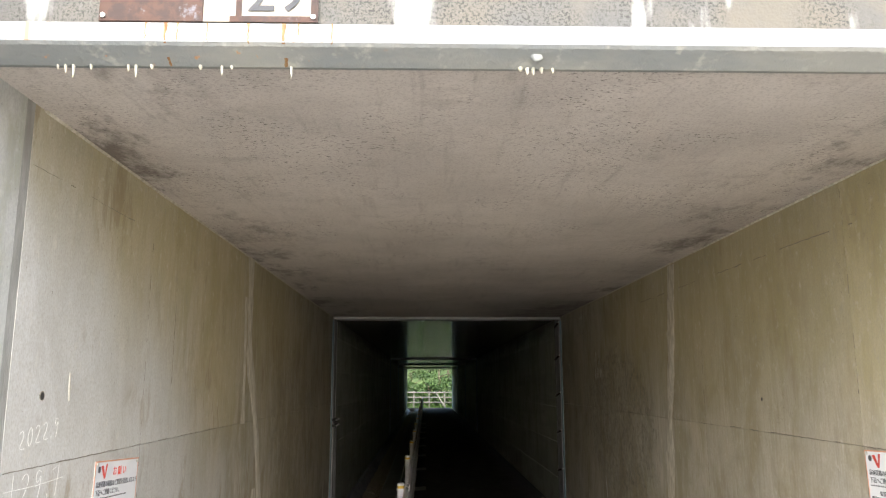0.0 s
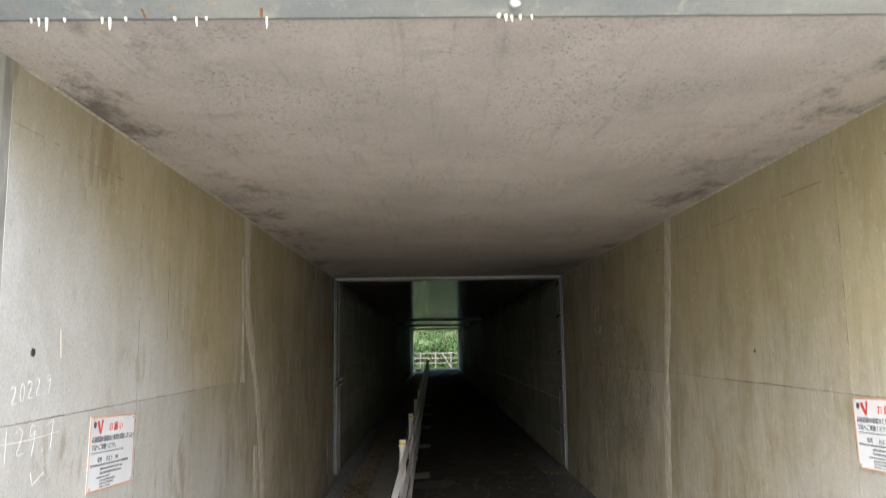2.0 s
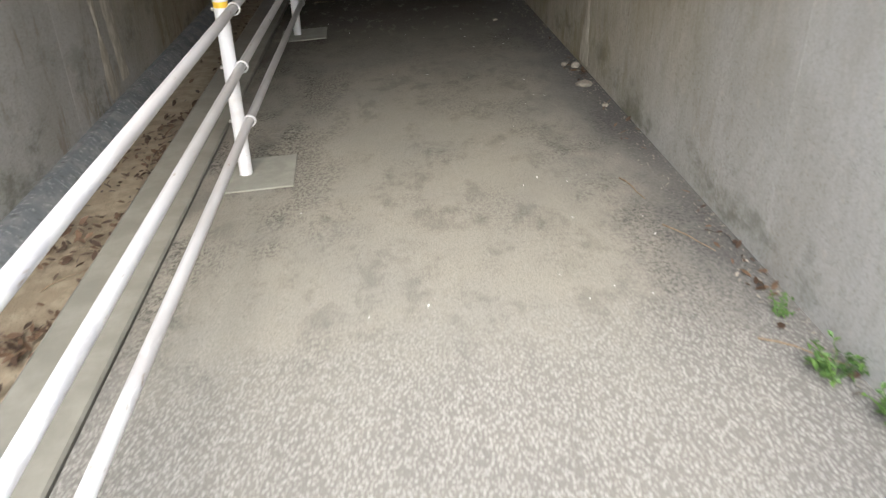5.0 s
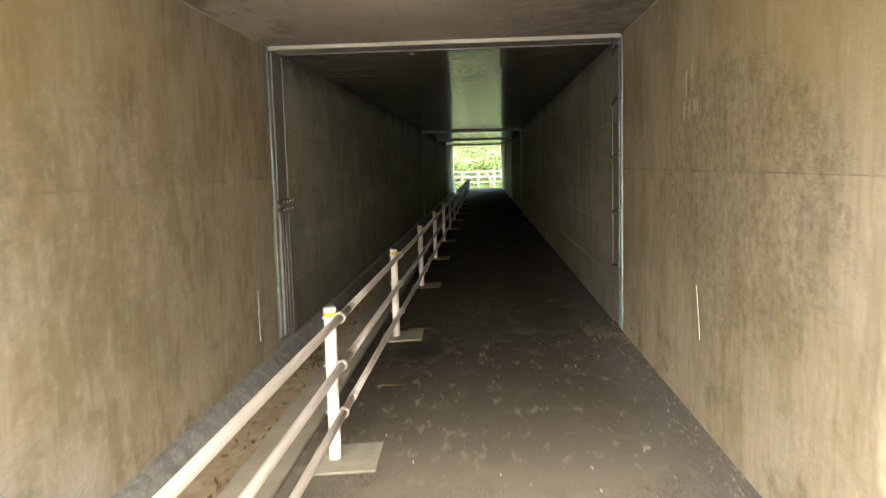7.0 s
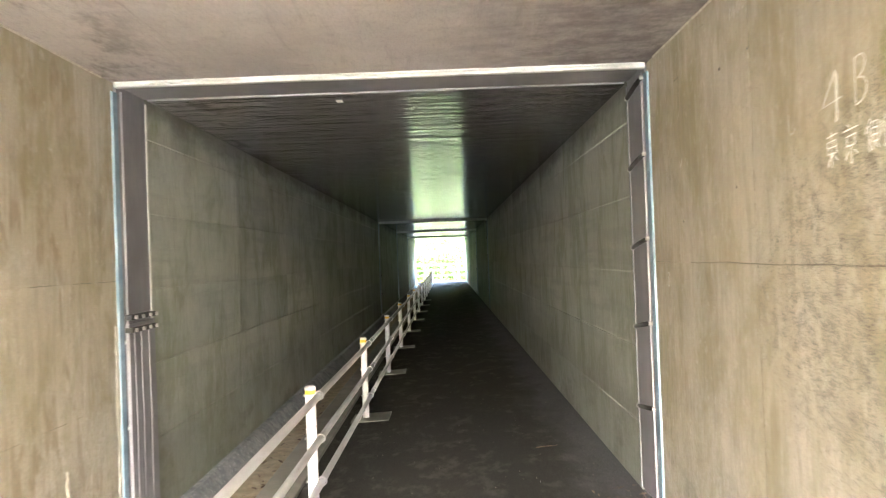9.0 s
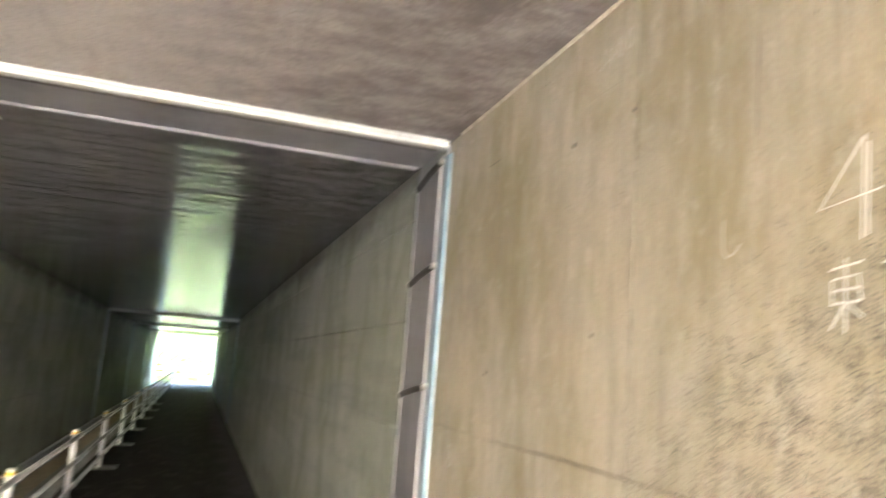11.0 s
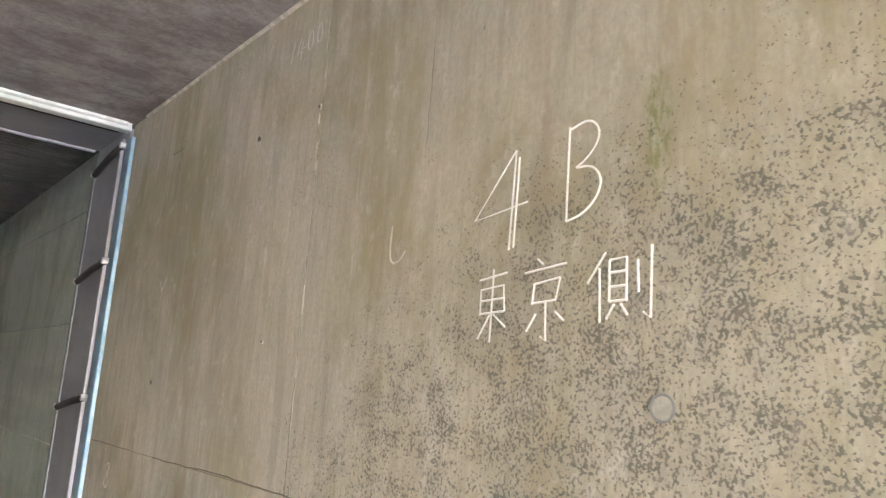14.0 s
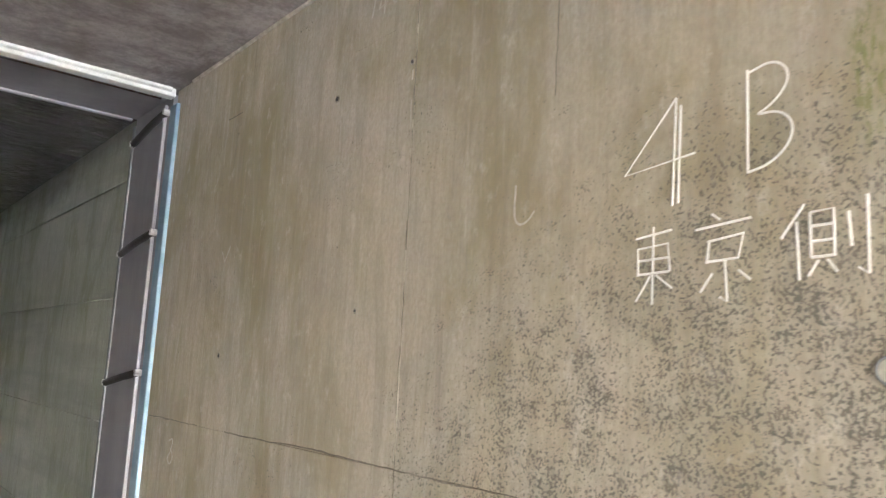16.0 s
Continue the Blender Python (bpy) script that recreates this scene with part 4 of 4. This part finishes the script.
for x, l, r in ((-1.225, 0.012, 0.004), (-1.205, 0.022, 0.004), (-1.185, 0.034, 0.005), (-1.14, 0.012, 0.005), (-1.045, 0.016, 0.005), (-1.025, 0.032, 0.005), (-0.985, 0.01, 0.006),
                (-0.86, 0.01, 0.006), (-0.805, 0.026, 0.004), (-0.78, 0.008, 0.005), (-0.626, 0.032, 0.0035), (-0.03, 0.008, 0.008), (-0.012, 0.016, 0.006), (0.004, 0.018, 0.006), (0.025, 0.014, 0.006), (0.055, 0.012, 0.005)):
    drip(x, l, r)
lump = bmesh.new()
bmesh.ops.create_icosphere(lump, subdivisions=3, radius=0.015)
for v in lump.verts:
    v.co *= 1 + 0.35 * noise.noise(v.co * 60)
    v.co.y *= 0.5
o = tagged(part("lime_lump", lump, MAT["lip"], smooth=True), "knobbly cream lime lump on the entrance edge", "lime lump")
o.location = (0.008, -0.022, 2.532)


# ---- chalk writing ----
def chalk(name, label, side, strokes, radius=0.0017, material="chalk"):
    """Chalk strokes given as (y, z) paths on a side wall."""
    t = thing(name, label, "chalk writing", "chalk marks")
    for path in strokes:
        x = side * (HALF - 0.0005)
        for _ in range(2 if len(path) > 4 else 0):
            cut = [path[0]]
            for (a, b), (c, d) in zip(path, path[1:]):
                cut += [(a * 0.75 + c * 0.25, b * 0.75 + d * 0.25), (a * 0.25 + c * 0.75, b * 0.25 + d * 0.75)]
            path = cut + [path[-1]]
        bm = tube([(x, y, z) for y, z in path], radius, 6)
        for v in bm.verts:
            v.co.x = x + (v.co.x - x) * 0.45
        part("stroke", bm, MAT[material], t)
    return t


def sign_box(y0, z0, w, h, strokes):
    """Strokes in a unit box (0..1 across, 0..1 up) laid on the east wall, where reading runs towards -y."""
    return [[(y0 - u * w, z0 + v * h) for u, v in p] for p in strokes]


chalk("chalk_numeral", "white chalk numeral four on ochre concrete", 1, [[(5.806, 2.012), (5.888, 1.918), (5.779, 1.931)], [(5.806, 2.012), (5.813, 1.866)], [(5.799, 2.0), (5.804, 1.868)]])
chalk("chalk_letter", "white chalk letter B on ochre concrete", 1, [[(5.706, 2.022), (5.708, 1.892)], [(5.704, 2.018), (5.675, 2.026), (5.656, 2.012), (5.657, 1.99), (5.680, 1.968), (5.698, 1.962), (5.668, 1.962), (5.651, 1.944), (5.655, 1.92), (5.678, 1.899), (5.708, 1.892)]])
chalk("chalk_character", "white chalk east character on ochre concrete", 1, sign_box(5.872, 1.737, 0.062, 0.102, [
    [(0.05, 0.88), (0.95, 0.95)], [(0.1, 0.38), (0.1, 0.74), (0.85, 0.78), (0.9, 0.42)], [(0.1, 0.58), (0.85, 0.6)], [(0.12, 0.4), (0.88, 0.42)], [(0.5, 1.02), (0.46, 0.0)], [(0.42, 0.38), (0.05, 0.05)], [(0.55, 0.38), (0.95, 0.2)]]))
chalk("chalk_character", "white chalk capital character on ochre concrete", 1, sign_box(5.779, 1.737, 0.076, 0.105, [
    [(0.3, 1.05), (0.45, 0.97)], [(0.0, 0.88), (0.98, 0.95)], [(0.25, 0.72), (0.2, 0.46)], [(0.22, 0.72), (0.85, 0.78), (0.75, 0.5), (0.22, 0.48)], [(0.52, 0.48), (0.55, 0.0), (0.42, 0.06)], [(0.3, 0.34), (0.08, 0.12)], [(0.75, 0.36), (0.95, 0.24)]]))
chalk("chalk_character", "white chalk side character on ochre concrete", 1, sign_box(5.671, 1.756, 0.098, 0.088, [
    [(0.3, 1.0), (0.02, 0.58)], [(0.2, 0.78), (0.22, 0.02)], [(0.36, 0.88), (0.36, 0.3)], [(0.36, 0.88), (0.62, 0.9), (0.62, 0.3)], [(0.36, 0.7), (0.62, 0.71)], [(0.36, 0.5), (0.62, 0.51)], [(0.36, 0.3), (0.62, 0.31)], [(0.44, 0.26), (0.32, 0.06)], [(0.54, 0.26), (0.64, 0.1)], [(0.78, 0.84), (0.8, 0.4)], [(0.98, 1.02), (0.97, 0.05), (0.86, 0.14)]]))
chalk("chalk_tick", "faint chalk hook mark on ochre concrete", 1, [[(6.102, 1.94), (6.105, 1.89), (6.095, 1.873), (6.075, 1.876), (6.06, 1.892)]], 0.002, "faint_chalk")
chalk("chalk_line", "bright chalk line low on ochre concrete", 1, [[(5.57, 0.835), (5.545, 0.74), (5.52, 0.64), (5.498, 0.557)]], 0.0045)
chalk("chalk_line", "chalk line low on the streaked wall", -1, [[(7.155, 0.565), (7.14, 0.42), (7.12, 0.262)]], 0.003, "faint_chalk")
chalk("chalk_number", "faint chalk number high by the ceiling", 1, [[(6.56, 2.39), (6.55, 2.44)], [(6.52, 2.44), (6.535, 2.40), (6.50, 2.41)], [(6.512, 2.43), (6.515, 2.385)], [(6.48, 2.44), (6.488, 2.41), (6.475, 2.39), (6.462, 2.41), (6.468, 2.44), (6.48, 2.44)], [(6.44, 2.445), (6.448, 2.415), (6.436, 2.395), (6.424, 2.415), (6.43, 2.445), (6.44, 2.445)]], 0.002, "faint_chalk")
chalk("chalk_tick", "faint chalk tick on ochre concrete", 1, [[(7.245, 1.935), (7.225, 1.905), (7.195, 1.945)]], 0.002, "faint_chalk")
chalk("chalk_scrawl", "faint chalk scrawl near the joint cover", 1, [[(7.50, 1.40), (7.47, 1.41), (7.48, 1.37), (7.51, 1.35), (7.48, 1.33), (7.46, 1.36), (7.49, 1.38)]], 0.002, "faint_chalk")


def digits(text, y, z, w, h, lean):
    """Hand-drawn chalk digits on the west wall, read towards +y."""
    shapes = {"2": [[(0, 0.8), (0.3, 1), (0.7, 0.85), (0.6, 0.55), (0, 0), (0.9, 0.05)]], "0": [[(0.4, 1), (0.05, 0.6), (0.15, 0.1), (0.5, 0), (0.8, 0.4), (0.7, 0.9), (0.4, 1)]],
              "9": [[(0.7, 0.9), (0.3, 1), (0.1, 0.7), (0.4, 0.5), (0.7, 0.85), (0.65, 0.4), (0.4, -0.1)]], "7": [[(0, 0.85), (0.75, 1), (0.65, 0.5), (0.5, -0.1)]], ".": [[(0.2, 0.05), (0.25, -0.1)]], "+": [[(0.4, 1), (0.35, -0.1)]]}
    out = []
    for c in text:
        adv = 0.5 if c == "." else 1.0
        for p in shapes[c]:
            out.append([(y + u * w * 0.75, z + v * h) for u, v in p])
        y += w * adv
        z += lean * w * adv
    return out


chalk("chalk_smear", "short thick chalk smear on pale concrete", -1, [[(0.71, 1.74), (0.712, 1.70), (0.716, 1.65)]], 0.006, "faint_chalk")
chalk("chalk_date", "white chalk date written on pale concrete", -1, digits("2022.9", 0.43, 1.515, 0.045, 0.055, 0.14), 0.0011, "chalk")
chalk("chalk_number", "white chalk number struck by a line on pale concrete", -1, digits("+29.7", 0.395, 1.36, 0.072, 0.085, 0.02) + [[(0.37, 1.405), (0.55, 1.402), (0.72, 1.408)]], 0.0011, "chalk")
chalk("chalk_tick", "white chalk tick on pale concrete", -1, [[(0.56, 1.30), (0.575, 1.262), (0.64, 1.29)]], 0.0022)


# ---- form tie plugs and holes ----
def plug(side, y, z, r, material, label):
    bm = tube([(0.004, 0, 0), (-0.004, 0, 0)], r, 18)
    o = tagged(part("tie_plug", bm, material), label, "tie plug", "tie plugs")
    o.matrix_world = pose(side * HALF, y, z, 0, 0, 0 if side > 0 else 180)
    ring = tube([(-0.003 , (r + 0.002) * math.cos(a), (r + 0.002) * math.sin(a)) for a in (2 * math.pi * k / 18 for k in range(19))], 0.0014, 5, ends=False)
    part("rim", ring, MAT["gutter"] if material is MAT["plug"] else MAT["stone"], o)


plug(1, 5.558, 1.660, 0.013, MAT["plug"], "round pale grout plug in a form tie hole")
for sd, y, z, r in ((1, 6.68, 2.234, 0.005), (1, 6.40, 2.24, 0.004), (-1, 0.533, 1.668, 0.012), (1, 2.05, 1.62, 0.008), (1, 6.55, 1.75, 0.003), (1, 7.2, 1.65, 0.004)):
    plug(sd, y, z, r, MAT["strap"], "small dark form tie hole in the wall")


# ---- litter, twigs, stones, plants ----
def leaf_bits(name, label, count, spread, size, material, seed, category="leaves"):
    rnd = random.Random(seed)
    bm = bmesh.new()
    for _ in range(count):
        x, y, z = spread(rnd)
        s = size * rnd.uniform(0.5, 1.2)
        m = pose(x, y, z, rnd.uniform(-35, 35), rnd.uniform(-35, 35), rnd.uniform(0, 360))
        p = [m @ Vector(q) for q in ((-s, 0, 0), (-s * 0.3, s * 0.42, s * 0.1), (s * 0.5, s * 0.3, s * 0.12), (s, 0, 0), (s * 0.4, -s * 0.34, s * 0.12), (-s * 0.4, -s * 0.4, s * 0.08))]
        bm.faces.new([bm.verts.new(q) for q in p])
    return tagged(part(name, bm, material), label, category, kind="stuff")


leaf_bits("dead_leaves", "brown dead leaves caught in the gutter silt", 520, lambda r: (-1.0 - 0.27 * r.random() ** 1.6, r.choice((r.gauss(1.2, 0.1), r.gauss(1.9, 0.15), r.gauss(2.8, 0.25), r.gauss(3.3, 0.35), r.gauss(5.8, 1.2), r.uniform(7.3, 12))), -0.07 + 0.02 * r.random()), 0.027, MAT["dead"], 5)
leaf_bits("dead_leaves", "dry leaves along the foot of the wall", 90, lambda r: (HALF - 0.02 - 0.12 * r.random() ** 2, r.choice((r.gauss(1.05, 0.25), r.gauss(3.6, 0.12), r.uniform(1.2, 7.6))), 0.107), 0.022, MAT["dead"], 6)
leaf_bits("grit", "pale crumbs and grit scattered on the path", 420, lambda r: (lambda x: (x, r.uniform(0.8, 12), ground_z(x) + 0.004))(r.uniform(-0.3, 1.4)), 0.006, MAT["stone"], 7, "grit")
leaf_bits("grit", "crumbs and sandy grit along the wall foot", 600, lambda r: (lambda x: (x, r.uniform(0.5, 8), ground_z(x) + 0.005))(HALF - 0.01 - 0.12 * r.random() ** 1.5), 0.009, MAT["stone"], 8, "grit")


leaf_bits("droppings", "small white lime splashes dropped on the path", 70, lambda r: (lambda x: (x, r.uniform(0.9, 8.5), ground_z(x) + 0.004))(r.choice((r.uniform(-0.3, 1.3), r.gauss(0.95, 0.12)))), 0.009, MAT["chalk"], 12, "splashes")


def silt_heap(x, y, rx, ry, rz, label):
    bm = bmesh.new()
    bmesh.ops.create_uvsphere(bm, u_segments=28, v_segments=14, radius=1)
    for v in bm.verts:
        w = 1 + 0.35 * noise.noise(v.co * 1.6 + Vector((x, y, 2)))
        v.co = Vector((v.co.x * rx * w, v.co.y * ry * w, v.co.z * rz * w + 0.012 * noise.noise(v.co * 7)))
        v.co.x = min(v.co.x, HALF - 0.004 - x)
    o = tagged(part("silt_mound", bm, MAT["dark_silt"], smooth=True), label, "silt mound")
    o.location = (x, y, ground_z(x))


silt_heap(1.30, 7.82, 0.17, 0.2, 0.035, "low heap of silt and crumbs under the joint cover")
flake = tagged(part("paint_flake", boxed(-0.33, -0.29, 8.38, 8.45, TOP - 0.003, TOP + 0.002, bevel=0.001), MAT["chalk"]), "small white flake stuck to the ceiling", "flake")


def stone(x, y, sx, sy, sz, label):
    bm = bmesh.new()
    bmesh.ops.create_icosphere(bm, subdivisions=2, radius=1)
    for v in bm.verts:
        v.co *= 1 + 0.25 * noise.noise(v.co * 1.7 + Vector((x, y, 0)))
        v.co = Vector((v.co.x * sx, v.co.y * sy, v.co.z * sz))
    o = tagged(part("stone", bm, MAT["stone"]), label, "stone", "loose stones")
    o.location = (x, y, ground_z(x) + sz * 0.55)


stone(1.36, 3.29, 0.05, 0.045, 0.02, "flat pale chip of concrete by the wall")
stone(1.10, 5.17, 0.022, 0.012, 0.008, "small pale chip of wood on the path")
stone(1.40, 3.68, 0.03, 0.03, 0.022, "rough lump of mortar under the lime run")
stone(1.34, 3.74, 0.02, 0.02, 0.014, "small lump of mortar on the path edge")
stone(1.38, 2.9, 0.018, 0.016, 0.012, "small stone at the foot of the wall")


def twig(x, y, length, yaw, label):
    rnd = random.Random(int(x * 100 + y * 1000))
    pts = []
    for k in range(7):
        u = k / 6 * length
        pts.append((u, 0.04 * length * math.sin(k * 0.9) + rnd.uniform(-0.004, 0.004), 0.006 + 0.004 * rnd.random()))
    o = tagged(part("twig", tube(pts, 0.0035, 6, taper=0.5), MAT["twig"], smooth=True), label, "twig", "fallen twigs")
    o.matrix_world = pose(x, y, ground_z(x) if x > -0.7 else -0.075, 0, 0, yaw)


twig(-0.42, 8.33, 0.30, 12, "thin dry twig lying on the mortar pad")
twig(-0.45, 6.55, 0.22, 3, "pale dry twig on the path")
twig(1.22, 1.5, 0.25, -60, "thin dark twig at the wall foot")
twig(1.18, 1.95, 0.22, -75, "thin dry twig at the wall foot")
twig(1.25, 0.75, 0.3, -35, "dark twig lying outside the entrance")
twig(-1.16, 1.55, 0.24, 50, "curved dark twig lying in the gutter")
twig(0.95, 9.3, 0.18, 20, "thin twig on the dark path")

leaf_bits("leaf_litter", "dark damp litter heaped at the foot of the joint", 220, lambda r: (HALF - 0.02 - 0.3 * r.random() ** 1.6, r.gauss(7.75, 0.18), 0.1), 0.02, MAT["twig"], 16)
leaf_bits("leaf_litter", "damp brown litter at the gutter joint", 160, lambda r: (-1.36 + 0.3 * r.random(), r.gauss(7.7, 0.25), -0.07), 0.022, MAT["dead"], 17)
wet = bmesh.new()
ring = [wet.verts.new((-0.23 + 0.27 * math.cos(a) * (1 + 0.3 * noise.noise((math.cos(a) * 2, math.sin(a) * 2, 3))), 7.45 + 0.27 * math.sin(a) * (1 + 0.4 * noise.noise((math.cos(a) * 2, math.sin(a) * 2, 8))), 0)) for a in (2 * math.pi * k / 40 for k in range(40))]
wet.faces.new(ring)
for v in wet.verts:
    v.co.z = ground_z(v.co.x) + 0.003
tagged(part("damp_patch", wet, MAT["wet"]), "dark damp stain on the asphalt path", "stain", kind="structure")


def weed(x, y, n, size, seed):
    rnd = random.Random(seed)
    t = thing("weed", "small green weed growing at the wall foot", "plant", "weeds", at=(x, y, ground_z(x)))
    stems, leaves = bmesh.new(), bmesh.new()
    for k in range(n):
        a, l = rnd.uniform(0, 6.28), size * rnd.uniform(0.5, 1)
        tip = Vector((math.cos(a) * l * 0.8, math.sin(a) * l * 0.8, l * rnd.uniform(0.4, 1.0)))
        one = tube([(0, 0, -0.01), tuple(tip * 0.5 + Vector((0, 0, l * 0.15))), tuple(tip)], 0.0018, 5, taper=0.5)
        me = bpy.data.meshes.new("tmp")
        one.to_mesh(me)
        one.free()
        stems.from_mesh(me)
        bpy.data.meshes.remove(me)
        for j in range(7):
            c = tip * (0.35 + 0.65 * j / 6)
            m = Matrix.Translation(c) @ pose(0, 0, 0, rnd.uniform(-40, 40), rnd.uniform(-40, 40), rnd.uniform(0, 360))
            s = size * 0.2
            leaves.faces.new([leaves.verts.new(m @ Vector(q)) for q in ((0, 0, 0), (s * 0.5, s * 0.35, 0.004), (s * 1.1, 0, 0), (s * 0.5, -s * 0.35, 0.004))])
    part("stem", stems, MAT["weed"], t)
    part("foliage", leaves, MAT["weed"], t)


weed(1.36, 0.86, 8, 0.07, 1)
weed(1.38, 0.55, 14, 0.12, 2)
weed(1.42, 0.35, 10, 0.10, 3)


# ---- beyond the far opening ----
def tree(x, y, h, crown_r, seed, label):
    rnd = random.Random(seed)
    t = thing("tree", label, "tree", "far trees", at=(x, y, 0))
    lean = Vector((rnd.uniform(-0.3, 0.3), rnd.uniform(-0.3, 0.3), 0))
    part("trunk", tube([(0, 0, -0.25), tuple(lean * 0.4 + Vector((0, 0, h * 0.35))), tuple(lean + Vector((0, 0, h * 0.8)))], 0.12, 8, taper=0.3), MAT["bark"], t, smooth=True)
    for k in range(6):
        a = rnd.uniform(0, 6.28)
        z = h * rnd.uniform(0.25, 0.7)
        e = Vector((math.cos(a), math.sin(a), rnd.uniform(0.2, 0.7))) * crown_r * 0.8
        part("limb", tube([(lean.x * z / h, lean.y * z / h, z), tuple(Vector((0, 0, z)) + e * 0.5 + Vector((0, 0, 0.1))), tuple(Vector((0, 0, z)) + e)], 0.04, 6, taper=0.3), MAT["bark"], t, smooth=True)
    bm = bmesh.new()
    for k in range(34):
        a, r = rnd.uniform(0, 6.28), crown_r * math.sqrt(rnd.random())
        c = Vector((math.cos(a) * r, math.sin(a) * r, h * (0.02 + 0.98 * rnd.random() ** 1.3)))
        for j in range(60):
            p = c + Vector((rnd.gauss(0, 0.22), rnd.gauss(0, 0.22), rnd.gauss(0, 0.16)))
            m = Matrix.Translation(p) @ pose(0, 0, 0, rnd.uniform(-70, 70), rnd.uniform(-70, 70), rnd.uniform(0, 360))
            s = rnd.uniform(0.05, 0.12)
            bm.faces.new([bm.verts.new(m @ Vector(q)) for q in ((-s, 0, 0), (0, s * 0.5, 0), (s, 0, 0), (0, -s * 0.5, 0))])
    part("crown", bm, MAT["leaf"], t)


for k, (x, y, h, r) in enumerate(((-3.2, 56, 5.0, 1.8), (-1.2, 57.5, 4.2, 1.6), (0.9, 56.5, 5.2, 1.8), (2.8, 57.5, 4.6, 1.7), (-2.0, 61, 7.5, 2.4), (1.6, 61.5, 8.0, 2.6), (4.6, 60, 7.0, 2.4), (-5.0, 60, 7.0, 2.4), (0.0, 64, 10, 3.0), (-3.5, 66, 11, 3.2), (3.6, 66, 11, 3.2))):
    tree(x, y, h, r, 30 + k, "green broadleaf tree beyond the far opening")
for k in range(7):
    tree(-3.0 + k * 1.0, 54.4 + 0.35 * (k % 3), 1.5 + 0.4 * (k % 2), 0.75, 60 + k, "low leafy green bush behind the far fence")
hill = bmesh.new()
rows = []
for i in range(26):
    rows.append([hill.verts.new((-30 + 60 * k / 30, 54 + i * 1.2, -0.3 + max(0, i - 1) * 0.42 + 0.5 * noise.noise((k * 0.7, i * 0.6, 0)))) for k in range(31)])
for a, b in zip(rows, rows[1:]):
    for k in range(30):
        hill.faces.new((a[k], a[k + 1], b[k + 1], b[k]))
tagged(part("ground_bank", hill, MAT["grass"], smooth=True), "grassy bank rising behind the far trees", "bank", kind="structure")


def far_fence():
    t = thing("fence", "low grey timber fence before the far trees", "fence", at=(0, 53.0, 0.0))
    for k in range(9):
        part("post", boxed(-4.4 + k * 1.1 - 0.05, -4.4 + k * 1.1 + 0.05, -0.05, 0.05, -0.25, 1.15, bevel=0.01), MAT["wood"], t)
    for z in (0.35, 0.7, 1.05):
        part("rail", tube([(-4.6, -0.07, z), (0, -0.075, z + 0.01), (4.6, -0.07, z)], 0.035, 8), MAT["wood"], t)
    part("brace", tube([(0.5, -0.1, 1.0), (1.25, -0.5, -0.2)], 0.04, 8), MAT["wood"], t)


far_fence()
rg = random.Random(9)
tuft = bmesh.new()
for k in range(2500):
    x, y = rg.uniform(-4, 4), rg.uniform(52.2, 55.5)
    a, hh = rg.uniform(0, 6.28), rg.uniform(0.1, 0.4)
    d = Vector((math.cos(a), math.sin(a), 0)) * 0.012
    b0 = Vector((x, y, -0.22))
    tuft.faces.new([tuft.verts.new(q) for q in (b0 - d, b0 + d, b0 + Vector((math.cos(a + 1) * 0.1, math.sin(a + 1) * 0.1, hh + 0.2)))])
tagged(part("tall_grass", tuft, MAT["weed"]), "tall bright grass beside the far lane", "grass", kind="stuff")
